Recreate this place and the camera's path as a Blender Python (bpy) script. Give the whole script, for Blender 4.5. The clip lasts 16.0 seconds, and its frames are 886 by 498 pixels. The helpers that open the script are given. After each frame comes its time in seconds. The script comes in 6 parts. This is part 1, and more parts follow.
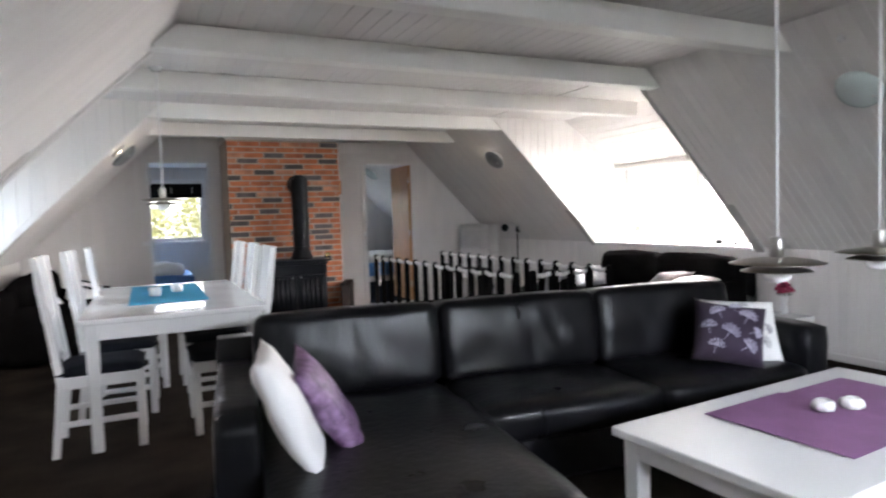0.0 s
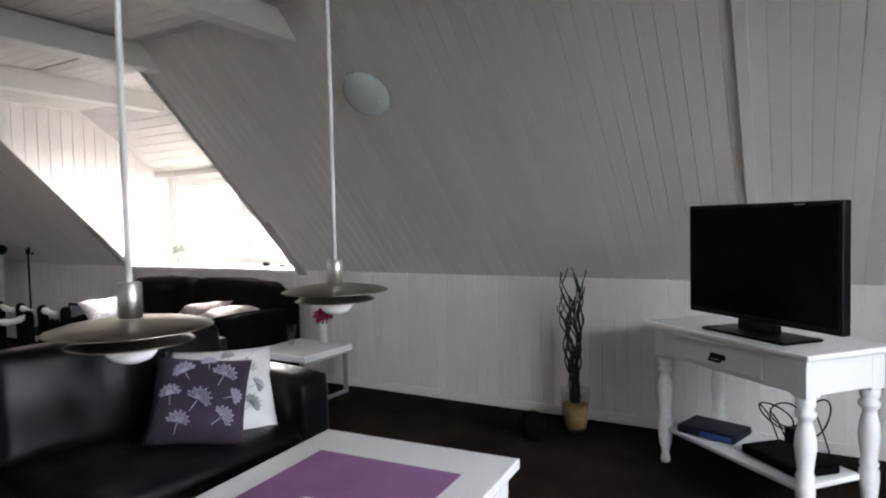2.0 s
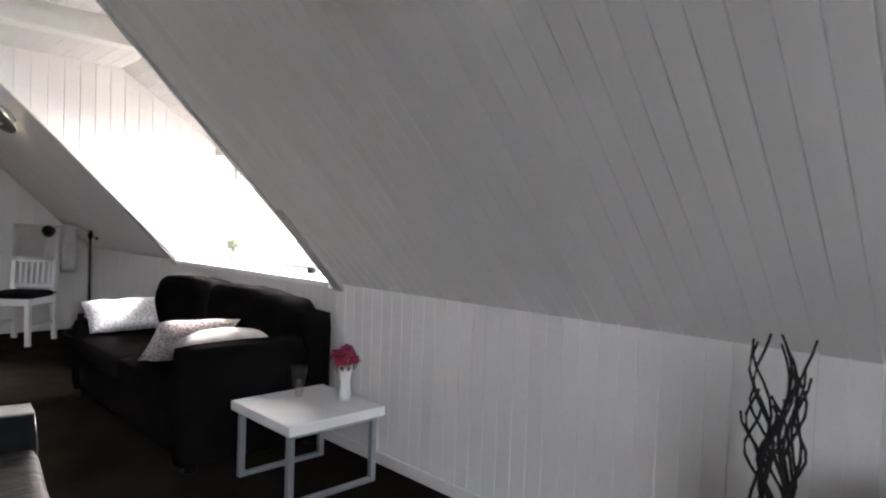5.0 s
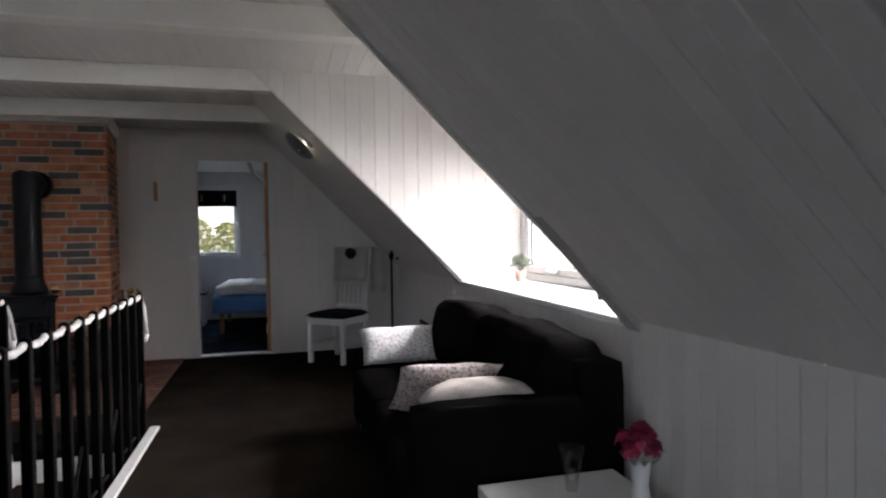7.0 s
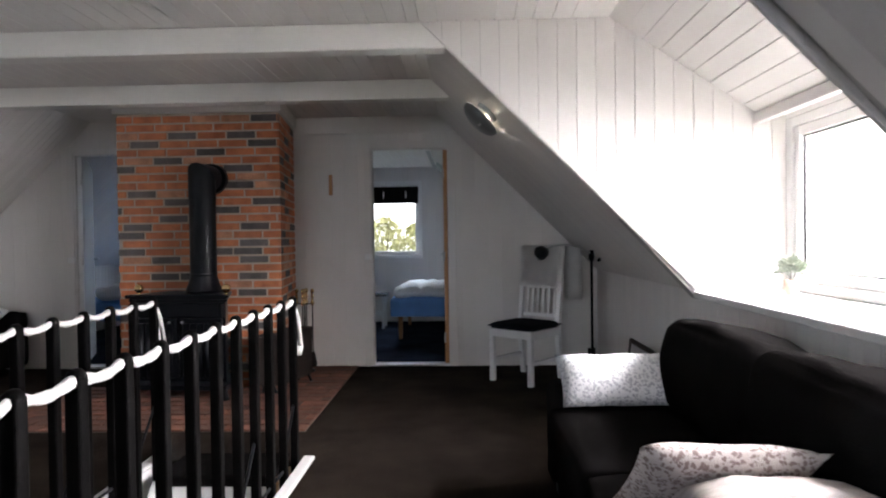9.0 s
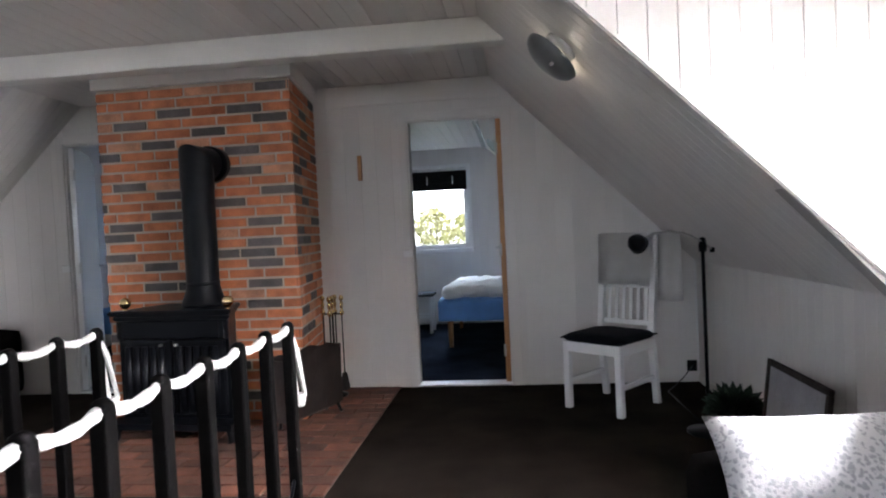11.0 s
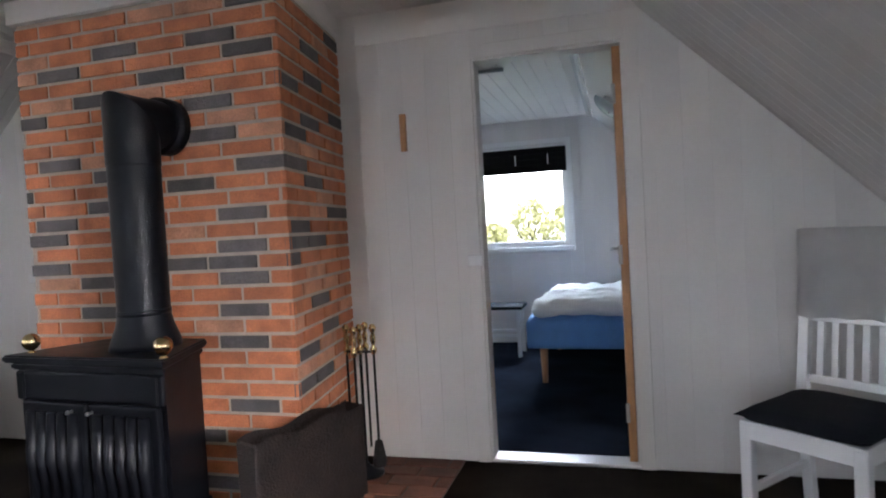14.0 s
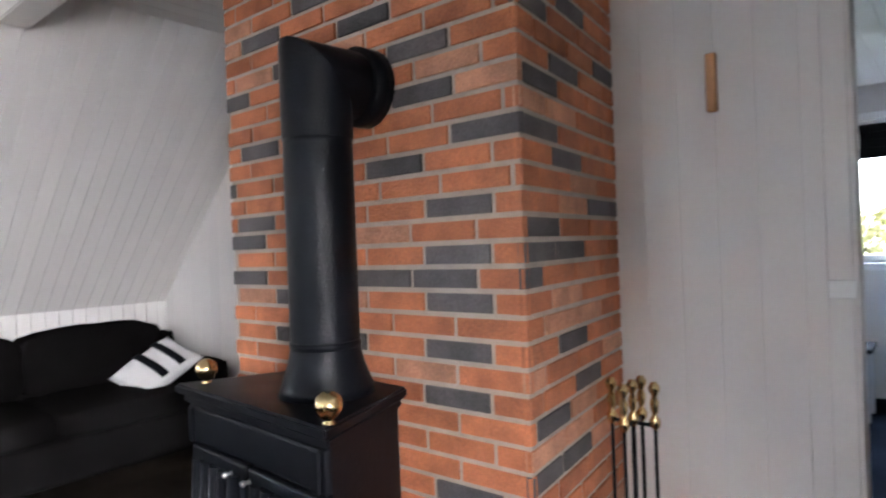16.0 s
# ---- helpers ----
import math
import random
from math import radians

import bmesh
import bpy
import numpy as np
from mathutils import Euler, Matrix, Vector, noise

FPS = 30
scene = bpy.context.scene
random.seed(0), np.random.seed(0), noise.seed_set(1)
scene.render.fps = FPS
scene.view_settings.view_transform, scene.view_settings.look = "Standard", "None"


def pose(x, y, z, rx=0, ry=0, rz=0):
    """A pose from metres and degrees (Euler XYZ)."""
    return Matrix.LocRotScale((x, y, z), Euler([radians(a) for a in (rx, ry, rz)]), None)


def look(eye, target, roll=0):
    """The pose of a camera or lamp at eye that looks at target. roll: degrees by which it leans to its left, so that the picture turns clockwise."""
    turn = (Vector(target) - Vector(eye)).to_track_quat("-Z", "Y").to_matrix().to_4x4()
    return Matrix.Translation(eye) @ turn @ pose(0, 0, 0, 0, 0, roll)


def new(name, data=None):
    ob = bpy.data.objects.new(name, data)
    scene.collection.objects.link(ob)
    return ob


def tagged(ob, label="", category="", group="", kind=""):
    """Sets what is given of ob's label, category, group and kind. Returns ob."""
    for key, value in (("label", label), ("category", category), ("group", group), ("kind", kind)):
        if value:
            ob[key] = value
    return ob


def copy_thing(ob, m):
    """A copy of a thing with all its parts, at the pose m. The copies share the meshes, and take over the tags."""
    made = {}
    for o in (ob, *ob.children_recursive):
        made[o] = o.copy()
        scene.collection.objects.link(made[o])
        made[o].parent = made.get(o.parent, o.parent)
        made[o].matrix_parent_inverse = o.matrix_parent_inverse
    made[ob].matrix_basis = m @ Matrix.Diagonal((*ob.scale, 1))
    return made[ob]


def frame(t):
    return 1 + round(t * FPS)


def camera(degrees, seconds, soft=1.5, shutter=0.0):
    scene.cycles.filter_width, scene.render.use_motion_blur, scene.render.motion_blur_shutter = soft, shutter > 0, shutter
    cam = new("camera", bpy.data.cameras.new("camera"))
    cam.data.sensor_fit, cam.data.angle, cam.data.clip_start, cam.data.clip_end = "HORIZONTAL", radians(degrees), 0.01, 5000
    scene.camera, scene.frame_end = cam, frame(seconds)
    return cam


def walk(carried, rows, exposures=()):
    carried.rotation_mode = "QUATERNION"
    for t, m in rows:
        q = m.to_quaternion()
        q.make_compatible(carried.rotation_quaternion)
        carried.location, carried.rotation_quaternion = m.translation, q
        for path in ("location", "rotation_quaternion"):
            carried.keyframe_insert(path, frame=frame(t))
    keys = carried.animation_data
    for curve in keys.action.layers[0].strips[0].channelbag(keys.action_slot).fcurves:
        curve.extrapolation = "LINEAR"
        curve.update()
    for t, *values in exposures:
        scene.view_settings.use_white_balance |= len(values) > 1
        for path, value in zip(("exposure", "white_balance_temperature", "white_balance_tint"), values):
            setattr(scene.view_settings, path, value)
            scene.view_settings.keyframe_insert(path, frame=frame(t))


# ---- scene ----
cam = camera(71.0, 16.0, 2.0, 0.25)
PATH = [
    (0, (0.569, 0.324, 1.251), (1.43, 2.126, 1.144), -1.8),
    (0.5, (0.829, 0.505, 1.253), (2.057, 2.082, 1.160), -1.1),
    (1, (1.074, 0.581, 1.247), (2.605, 1.865, 1.155), -1.8),
    (1.5, (1.414, 0.595, 1.252), (3.106, 1.658, 1.177), -1.0),
    (2, (1.745, 0.62, 1.245), (3.476, 1.618, 1.156), -1.3),
    (2.5, (2.067, 0.716, 1.239), (3.829, 1.662, 1.21), -1.9),
    (3, (2.352, 0.774, 1.228), (4.109, 1.726, 1.133), -2.7),
    (5.3, (3.613, 1.307, 1.191), (4.918, 2.819, 1.098), 0.5),
    (5.5, (3.686, 1.34, 1.187), (4.913, 2.915, 1.069), -1.1),
    (6, (3.879, 1.581, 1.184), (4.922, 3.285, 1.084), -1.0),
    (6.5, (4.028, 1.791, 1.195), (4.895, 3.589, 1.076), -2.4),
    (7, (4.196, 2.015, 1.207), (4.711, 3.947, 1.164), -0.9),
    (7.5, (4.26, 2.187, 1.205), (4.556, 4.163, 1.118), -1.3),
    (8, (4.259, 2.482, 1.184), (4.386, 4.478, 1.178), -0.9),
    (8.5, (4.243, 2.714, 1.171), (4.246, 4.714, 1.122), -1.8),
    (9, (4.26, 3.007, 1.17), (4.193, 5.006, 1.14), -0.8),
    (9.5, (4.224, 3.253, 1.17), (4.058, 5.245, 1.107), -0.6),
    (10, (4.16, 3.52, 1.183), (4.023, 5.516, 1.185), -2.2),
    (10.2, (4.149, 3.607, 1.175), (4.003, 5.601, 1.144), -2.3),
    (12.3, (4.238, 4.82, 1.187), (3.872, 6.786, 1.126), -3.1),
    (12.5, (4.209, 4.879, 1.168), (3.828, 6.842, 1.133), -2.9),
    (13, (4.181, 5.161, 1.181), (3.687, 7.098, 1.155), -2.5),
    (13.5, (4.116, 5.439, 1.179), (3.616, 7.375, 1.158), -2.3),
    (14, (4.063, 5.705, 1.19), (3.522, 7.629, 1.125), -3.2),
    (14.5, (4.001, 5.972, 1.183), (3.321, 7.852, 1.175), -3.0),
    (15, (3.94, 6.189, 1.177), (3.09, 7.999, 1.164), -1.9),
    (15.5, (3.776, 6.443, 1.194), (2.79, 8.182, 1.242), -2.4),
    (16, (3.638, 6.605, 1.191), (2.362, 8.145, 1.183), -2.2),
]
walk(cam, [(t, look(eye, target, roll)) for t, eye, target, roll in PATH],
     [(0.0, 0.65, 6500, 15), (1.0, 0.0, 6650, 15), (1.5, -0.2, 6650, 15), (2.0, 0.15, 6650, 15), (2.5, 0.3, 6650, 15), (3.0, 0.3, 6650, 15), (5.5, 0.45, 6500, 15), (6.5, -0.4, 6450, 15),
      (7.5, -1.15, 6350, 15), (8.0, -0.95, 6400, 15), (8.5, -0.4, 6400, 15), (10.0, 0.08, 6350, 15), (12.5, 0.75, 6150, 15), (15.0, 0.8, 6150, 15), (16.0, 1.05, 6150, 15)])

# ---- world, sun, large lights ----
world = bpy.data.worlds.new("world")
scene.world = world
world.use_nodes = True
sky = world.node_tree.nodes.new("ShaderNodeTexSky")
sky.sky_type, sky.sun_disc = "NISHITA", False
sky.sun_elevation, sky.sun_rotation = radians(56), radians(170)
world.node_tree.links.new(sky.outputs[0], world.node_tree.nodes["Background"].inputs[0])
world.node_tree.nodes["Background"].inputs[1].default_value = 0.15

sun = new("sun", bpy.data.lights.new("sun", "SUN"))
sun.data.energy, sun.data.angle, sun.data.color = 5.0, radians(2), (1.0, 0.95, 0.87)
sun.matrix_world = look((0, 0, 0), (-0.10, 0.55, -0.83))


def window_light(name, place, target, width, height, watts, colour=(0.93, 0.97, 1.0)):
    """The sky's light in a window's opening."""
    lamp = new(name, bpy.data.lights.new(name, "AREA"))
    lamp.data.shape, lamp.data.size, lamp.data.size_y = "RECTANGLE", width, height
    lamp.data.energy, lamp.data.color = watts, colour
    lamp.matrix_world = look(place, target)
    return lamp


window_light("sky_light_east", (6.85, 5.22, 1.95), (5.25, 5.22, 0.85), 2.4, 1.7, 1400, (1.0, 0.985, 0.965))
window_light("sky_light_west", (-1.73, 5.22, 1.95), (-0.43, 5.22, 0.65), 2.0, 1.0, 115, (0.66, 0.83, 1.0))
# comes through the assumed south window, which is never in view
window_light("sky_light_gable", (2.50, -1.9, 2.1), (2.50, -0.6, 0.8), 2.6, 1.1, 350, (0.80, 0.90, 1.0))
# added lamp outside an unseen lower opening, brightens the stair risers
window_light("stair_fill_light", (5.75, 3.2, -0.95), (3.0, 5.6, -1.0), 1.8, 1.2, 160)
window_light("sky_light_bedroom", (3.14, 12.62, 2.15), (3.14, 11.2, 1.5), 1.1, 0.9, 130, (0.72, 0.86, 1.0))
window_light("sky_light_bedroom_west", (1.02, 12.62, 2.15), (1.02, 11.2, 1.5), 1.1, 0.9, 110, (0.72, 0.86, 1.0))


# ---- materials ----
def material(name, base, rough=0.6, vary=0.12, scale=6.0, fine=80.0, bump=0.05, metal=0.0, second=None, coat=0.0, stretch=None, random_shift=0.0, shine=0.5):
    """A surface with large-scale tone changes, fine grain and a little relief, in metres."""
    m = bpy.data.materials.new(name)
    m.use_nodes = True
    nt = m.node_tree
    bsdf = nt.nodes["Principled BSDF"]
    geo = nt.nodes.new("ShaderNodeTexCoord")
    src = geo.outputs["Object"]
    if stretch:
        mp = nt.nodes.new("ShaderNodeMapping")
        mp.inputs["Scale"].default_value = stretch
        nt.links.new(src, mp.inputs["Vector"])
        src = mp.outputs["Vector"]
    if random_shift:
        who, far, add = nt.nodes.new("ShaderNodeObjectInfo"), nt.nodes.new("ShaderNodeMath"), nt.nodes.new("ShaderNodeVectorMath")
        far.operation, far.inputs[1].default_value = "MULTIPLY", 37.0
        nt.links.new(who.outputs["Random"], far.inputs[0])
        nt.links.new(src, add.inputs[0])
        nt.links.new(far.outputs[0], add.inputs[1])
        src = add.outputs[0]
    big, small = nt.nodes.new("ShaderNodeTexNoise"), nt.nodes.new("ShaderNodeTexNoise")
    for n, sc, det in ((big, scale, 4), (small, fine, 3)):
        n.inputs["Scale"].default_value, n.inputs["Detail"].default_value = sc, det
        nt.links.new(src, n.inputs["Vector"])
    ramp = nt.nodes.new("ShaderNodeMapRange")
    ramp.inputs["From Min"].default_value, ramp.inputs["From Max"].default_value = 0.3, 0.7
    nt.links.new(big.outputs["Fac"], ramp.inputs["Value"])
    mix = nt.nodes.new("ShaderNodeMix")
    mix.data_type = "RGBA"
    lo = tuple(c * (1 - vary) for c in base)
    mix.inputs["A"].default_value = (*lo, 1)
    mix.inputs["B"].default_value = (*(second or tuple(min(1, c * (1 + vary)) for c in base)), 1)
    nt.links.new(ramp.outputs["Result"], mix.inputs["Factor"])
    grain = nt.nodes.new("ShaderNodeMix")
    grain.data_type, grain.blend_type = "RGBA", "OVERLAY"
    grain.inputs["Factor"].default_value = min(0.5, vary * 1.5)
    nt.links.new(mix.outputs["Result"], grain.inputs["A"])
    nt.links.new(small.outputs["Fac"], grain.inputs["B"])
    out = grain.outputs["Result"]
    if random_shift:
        info, hsv, rng = nt.nodes.new("ShaderNodeObjectInfo"), nt.nodes.new("ShaderNodeHueSaturation"), nt.nodes.new("ShaderNodeMapRange")
        rng.inputs["To Min"].default_value, rng.inputs["To Max"].default_value = 1 - random_shift, 1 + random_shift
        nt.links.new(info.outputs["Random"], rng.inputs["Value"])
        nt.links.new(rng.outputs["Result"], hsv.inputs["Value"])
        nt.links.new(out, hsv.inputs["Color"])
        out = hsv.outputs["Color"]
    nt.links.new(out, bsdf.inputs["Base Color"])
    rr = nt.nodes.new("ShaderNodeMapRange")
    rr.inputs["To Min"].default_value, rr.inputs["To Max"].default_value = max(0.02, rough - 0.08), min(1, rough + 0.08)
    nt.links.new(big.outputs["Fac"], rr.inputs["Value"])
    nt.links.new(rr.outputs["Result"], bsdf.inputs["Roughness"])
    bsdf.inputs["Metallic"].default_value = metal
    bsdf.inputs["Specular IOR Level"].default_value = shine
    bsdf.inputs["Coat Weight"].default_value = coat
    if bump:
        bp = nt.nodes.new("ShaderNodeBump")
        bp.inputs["Strength"].default_value, bp.inputs["Distance"].default_value = 1.0, bump * 0.02
        nt.links.new(small.outputs["Fac"], bp.inputs["Height"])
        nt.links.new(bp.outputs["Normal"], bsdf.inputs["Normal"])
    return m


def glass_material(name, tint=(1, 1, 1), rough=0.0):
    m = bpy.data.materials.new(name)
    m.use_nodes = True
    b = m.node_tree.nodes["Principled BSDF"]
    b.inputs["Base Color"].default_value = (*tint, 1)
    b.inputs["Transmission Weight"].default_value = 1.0
    b.inputs["Roughness"].default_value = rough
    b.inputs["IOR"].default_value = 1.45
    return m


def glow_material(name, colour, strength):
    m = bpy.data.materials.new(name)
    m.use_nodes = True
    b = m.node_tree.nodes["Principled BSDF"]
    b.inputs["Base Color"].default_value = (*colour, 1)
    b.inputs["Emission Color"].default_value = (*colour, 1)
    b.inputs["Emission Strength"].default_value = strength
    return m


PAINT = material("white_board_paint", (0.69, 0.66, 0.632), 0.5, 0.04, 1.5, 60, 0.04, random_shift=0.02)
PLASTER = material("white_wall_paint", (0.69, 0.68, 0.67), 0.6, 0.04, 1.2, 90, 0.06)
JOINT = material("joint_shadow_paint", (0.42, 0.40, 0.38), 0.8, 0.1)
BEAM = material("cream_beam_paint", (0.76, 0.74, 0.70), 0.45, 0.05, 2, 40, 0.04)
GLOSS = material("white_gloss_lacquer", (0.80, 0.79, 0.78), 0.22, 0.03, 2, 60, 0.01, coat=0.3)
CARPET = material("dark_brown_carpet", (0.021, 0.0162, 0.0134), 0.95, 0.3, 3, 260, 0.5, shine=0.0)
CARPET_BLUE = material("dark_blue_carpet", (0.016, 0.020, 0.030), 0.95, 0.3, 3, 260, 0.5, shine=0.0)
LEATHER = material("black_leather", (0.004, 0.004, 0.005), 0.30, 0.10, 5, 30, 0.10, shine=0.2, stretch=(1.0, 1.0, 0.3))
FABRIC_DARK = material("black_suede_fabric", (0.0055, 0.005, 0.005), 0.95, 0.3, 5, 200, 0.05, shine=0.0)
IRON = material("black_cast_iron", (0.003, 0.0035, 0.005), 0.38, 0.3, 8, 120, 0.06, shine=0.13)
PENDANT = material("dull_bronze_steel", (0.33, 0.30, 0.25), 0.3, 0.1, 6, 150, 0.03, metal=1.0)
STEEL = material("brushed_steel", (0.55, 0.54, 0.52), 0.32, 0.1, 6, 150, 0.05, metal=1.0)
BRASS = material("polished_brass", (0.75, 0.58, 0.30), 0.18, 0.1, 8, 90, 0.02, metal=1.0)
ORANGE = material("orange_brick", (0.40, 0.132, 0.055), 0.85, 0.28, 9, 130, 0.35, random_shift=0.18)
PALE_BRICK = material("limed_orange_brick", (0.46, 0.22, 0.13), 0.9, 0.3, 9, 130, 0.35, random_shift=0.15)
CHARCOAL = material("charcoal_brick", (0.075, 0.069, 0.070), 0.85, 0.3, 9, 130, 0.35, random_shift=0.3)
MORTAR = material("light_mortar", (0.38, 0.32, 0.27), 0.95, 0.12, 12, 150, 0.4)
PAVER = material("red_floor_brick", (0.10, 0.036, 0.020), 0.85, 0.45, 5, 130, 0.3, random_shift=0.45)
WOOD = material("varnished_pine", (0.42, 0.20, 0.08), 0.4, 0.25, 4, 40, 0.08, stretch=(8, 8, 1))
DARKWOOD = material("dark_brown_basket", (0.022, 0.012, 0.009), 0.75, 0.5, 12, 120, 0.4)
BLACK = material("black_plastic", (0.003, 0.003, 0.0035), 0.4, 0.1, 6, 90, 0.02, shine=0.12)
POST_BLACK = material("black_stained_post", (0.0022, 0.002, 0.002), 0.6, 0.3, 8, 120, 0.05, shine=0.03)
SCREEN = material("black_glossy_screen", (0.0015, 0.0015, 0.002), 0.25, 0.05, 3, 60, 0.0, shine=0.02)
WHITE_CLOTH = material("white_cotton", (0.74, 0.73, 0.72), 0.9, 0.05, 8, 500, 0.08)
PURPLE = material("purple_felt", (0.23, 0.10, 0.22), 0.9, 0.12, 6, 220, 0.3)
PLUM = material("plum_print_cotton", (0.036, 0.022, 0.042), 0.9, 0.2, 6, 220, 0.3)
LILAC = material("shiny_purple_cotton", (0.07, 0.025, 0.075), 0.5, 0.3, 22, 160, 0.1, second=(0.24, 0.14, 0.26))
TURQUOISE = material("turquoise_felt", (0.02, 0.28, 0.48), 0.9, 0.1, 6, 220, 0.3)
BLUE = material("blue_bed_cover", (0.10, 0.24, 0.52), 0.9, 0.12, 4, 160, 0.3)


def printed(name, ground, figure, size, rough=0.8):
    """Cloth with a scattered small leaf print."""
    m = material(name, ground, rough, 0.08, 9, 300, 0.12)
    nt = m.node_tree
    bsdf = nt.nodes["Principled BSDF"]
    old = bsdf.inputs["Base Color"].links[0].from_socket
    where, warp, cells, cut, mix = (nt.nodes.new(k) for k in ("ShaderNodeTexCoord", "ShaderNodeTexNoise", "ShaderNodeTexVoronoi", "ShaderNodeMapRange", "ShaderNodeMix"))
    warp.inputs["Scale"].default_value = size * 0.6
    shift = nt.nodes.new("ShaderNodeVectorMath")
    shift.operation = "MULTIPLY_ADD"
    shift.inputs[1].default_value = (0.03, 0.03, 0.03)
    nt.links.new(where.outputs["Object"], warp.inputs["Vector"])
    nt.links.new(warp.outputs["Color"], shift.inputs[0])
    nt.links.new(where.outputs["Object"], shift.inputs[2])
    nt.links.new(shift.outputs[0], cells.inputs["Vector"])
    cells.inputs["Scale"].default_value = size
    cut.inputs["From Min"].default_value, cut.inputs["From Max"].default_value = 0.36, 0.50
    cut.inputs["To Min"].default_value, cut.inputs["To Max"].default_value = 1.0, 0.0
    nt.links.new(cells.outputs["Distance"], cut.inputs["Value"])
    mix.data_type = "RGBA"
    nt.links.new(cut.outputs["Result"], mix.inputs["Factor"])
    nt.links.new(old, mix.inputs["A"])
    mix.inputs["B"].default_value = (*figure, 1)
    nt.links.new(mix.outputs["Result"], bsdf.inputs["Base Color"])
    return m


BEIGE_CLOTH = material("beige_patterned_cotton", (0.46, 0.40, 0.37), 0.55, 0.3, 9, 160, 0.05, second=(0.64, 0.58, 0.55), stretch=(1.0, 2.5, 1.0))
ROSE_CLOTH = printed("taupe_floral_cotton", (0.52, 0.46, 0.44), (0.22, 0.16, 0.15), 75)
SILVER_CLOTH = printed("silver_white_brocade", (0.66, 0.65, 0.66), (0.38, 0.38, 0.41), 70)
NAVYBOX = material("navy_plastic", (0.004, 0.006, 0.014), 0.5, 0.1, 6, 90, 0.02, shine=0.2)
BLUE_EDGE = material("blue_plastic_edge", (0.015, 0.045, 0.17), 0.45, 0.1, 6, 90, 0.02)
HEARTH_JOINT = material("sooty_hearth_joint", (0.075, 0.052, 0.042), 0.95, 0.2, 12, 150, 0.4)
SHADE_GREY = material("smoky_grey_glass", (0.14, 0.145, 0.145), 0.3, 0.06, 4, 50, 0.0)
NAVY = material("navy_seat_fabric", (0.005, 0.006, 0.010), 0.9, 0.2, 8, 200, 0.3, shine=0.2)
ROPE = material("white_cotton_rope", (0.62, 0.60, 0.58), 0.9, 0.15, 20, 120, 0.5)
PANE = glass_material("window_glass")
THIN_GLASS = glass_material("thin_clear_glass", (0.9, 0.93, 0.92))
clear, blend = THIN_GLASS.node_tree.nodes.new("ShaderNodeBsdfTransparent"), THIN_GLASS.node_tree.nodes.new("ShaderNodeMixShader")
blend.inputs[0].default_value = 0.15
THIN_GLASS.node_tree.links.new(clear.outputs[0], blend.inputs[1])
THIN_GLASS.node_tree.links.new(THIN_GLASS.node_tree.nodes["Principled BSDF"].outputs[0], blend.inputs[2])
THIN_GLASS.node_tree.links.new(blend.outputs[0], THIN_GLASS.node_tree.nodes["Material Output"].inputs[0])
OPAL = material("opal_glass", (0.55, 0.62, 0.60), 0.25, 0.04, 4, 50, 0.0, coat=0.3)
BACKDROP_GLOW = glow_material("glowing_backdrop", (1.0, 1.0, 0.97), 1.15)
LEAF = material("grey_green_leaf", (0.19, 0.215, 0.17), 0.7, 0.3, 30, 120, 0.1)
DARKLEAF = material("dark_green_leaf", (0.012, 0.028, 0.016), 0.7, 0.4, 30, 120, 0.1)
ROSE = material("crimson_petal", (0.30, 0.014, 0.065), 0.7, 0.3, 40, 120, 0.1)
TERRACOTTA = material("pale_terracotta", (0.42, 0.30, 0.24), 0.85, 0.15, 20, 120, 0.2)
JUTE = material("tan_jute_pot", (0.30, 0.20, 0.09), 0.9, 0.25, 30, 160, 0.4)
TWIG = material("dark_twig_bark", (0.012, 0.009, 0.008), 0.85, 0.3, 30, 160, 0.3)
GREYMETAL = material("grey_powder_coat", (0.32, 0.33, 0.34), 0.4, 0.08, 5, 90, 0.03, metal=0.6)
GRASS = material("green_lawn", (0.10, 0.15, 0.045), 0.95, 0.35, 0.3, 6, 0.5)
HEDGE = material("hedge_leaves", (0.48, 0.48, 0.25), 0.9, 0.25, 3, 20, 0.5)
ROOF = material("red_roof_tiles", (0.24, 0.09, 0.06), 0.85, 0.25, 2, 30, 0.3)
HOUSE_WALL = material("pale_yellow_brick_house", (0.46, 0.38, 0.24), 0.9, 0.15, 2, 30, 0.3)


# ---- mesh helpers ----
def bm_new():
    return bmesh.new()


def box(bm, x0, x1, y0, y1, z0, z1, bevel=0.0, segments=2, m=None):
    vs = [bm.verts.new((x, y, z)) for z in (z0, z1) for y in (y0, y1) for x in (x0, x1)]
    fs = [bm.faces.new([vs[i] for i in f]) for f in ((0, 2, 3, 1), (4, 5, 7, 6), (0, 1, 5, 4), (2, 6, 7, 3), (0, 4, 6, 2), (1, 3, 7, 5))]
    if bevel:
        edges = list({e for f in fs for e in f.edges})
        res = bmesh.ops.bevel(bm, geom=edges, offset=bevel, segments=segments, affect="EDGES", profile=0.5)
        vs = list({v for f in res["faces"] for v in f.verts} | {v for v in vs if v.is_valid})
    if m is not None:
        for v in vs:
            v.co = m @ v.co
    return bm


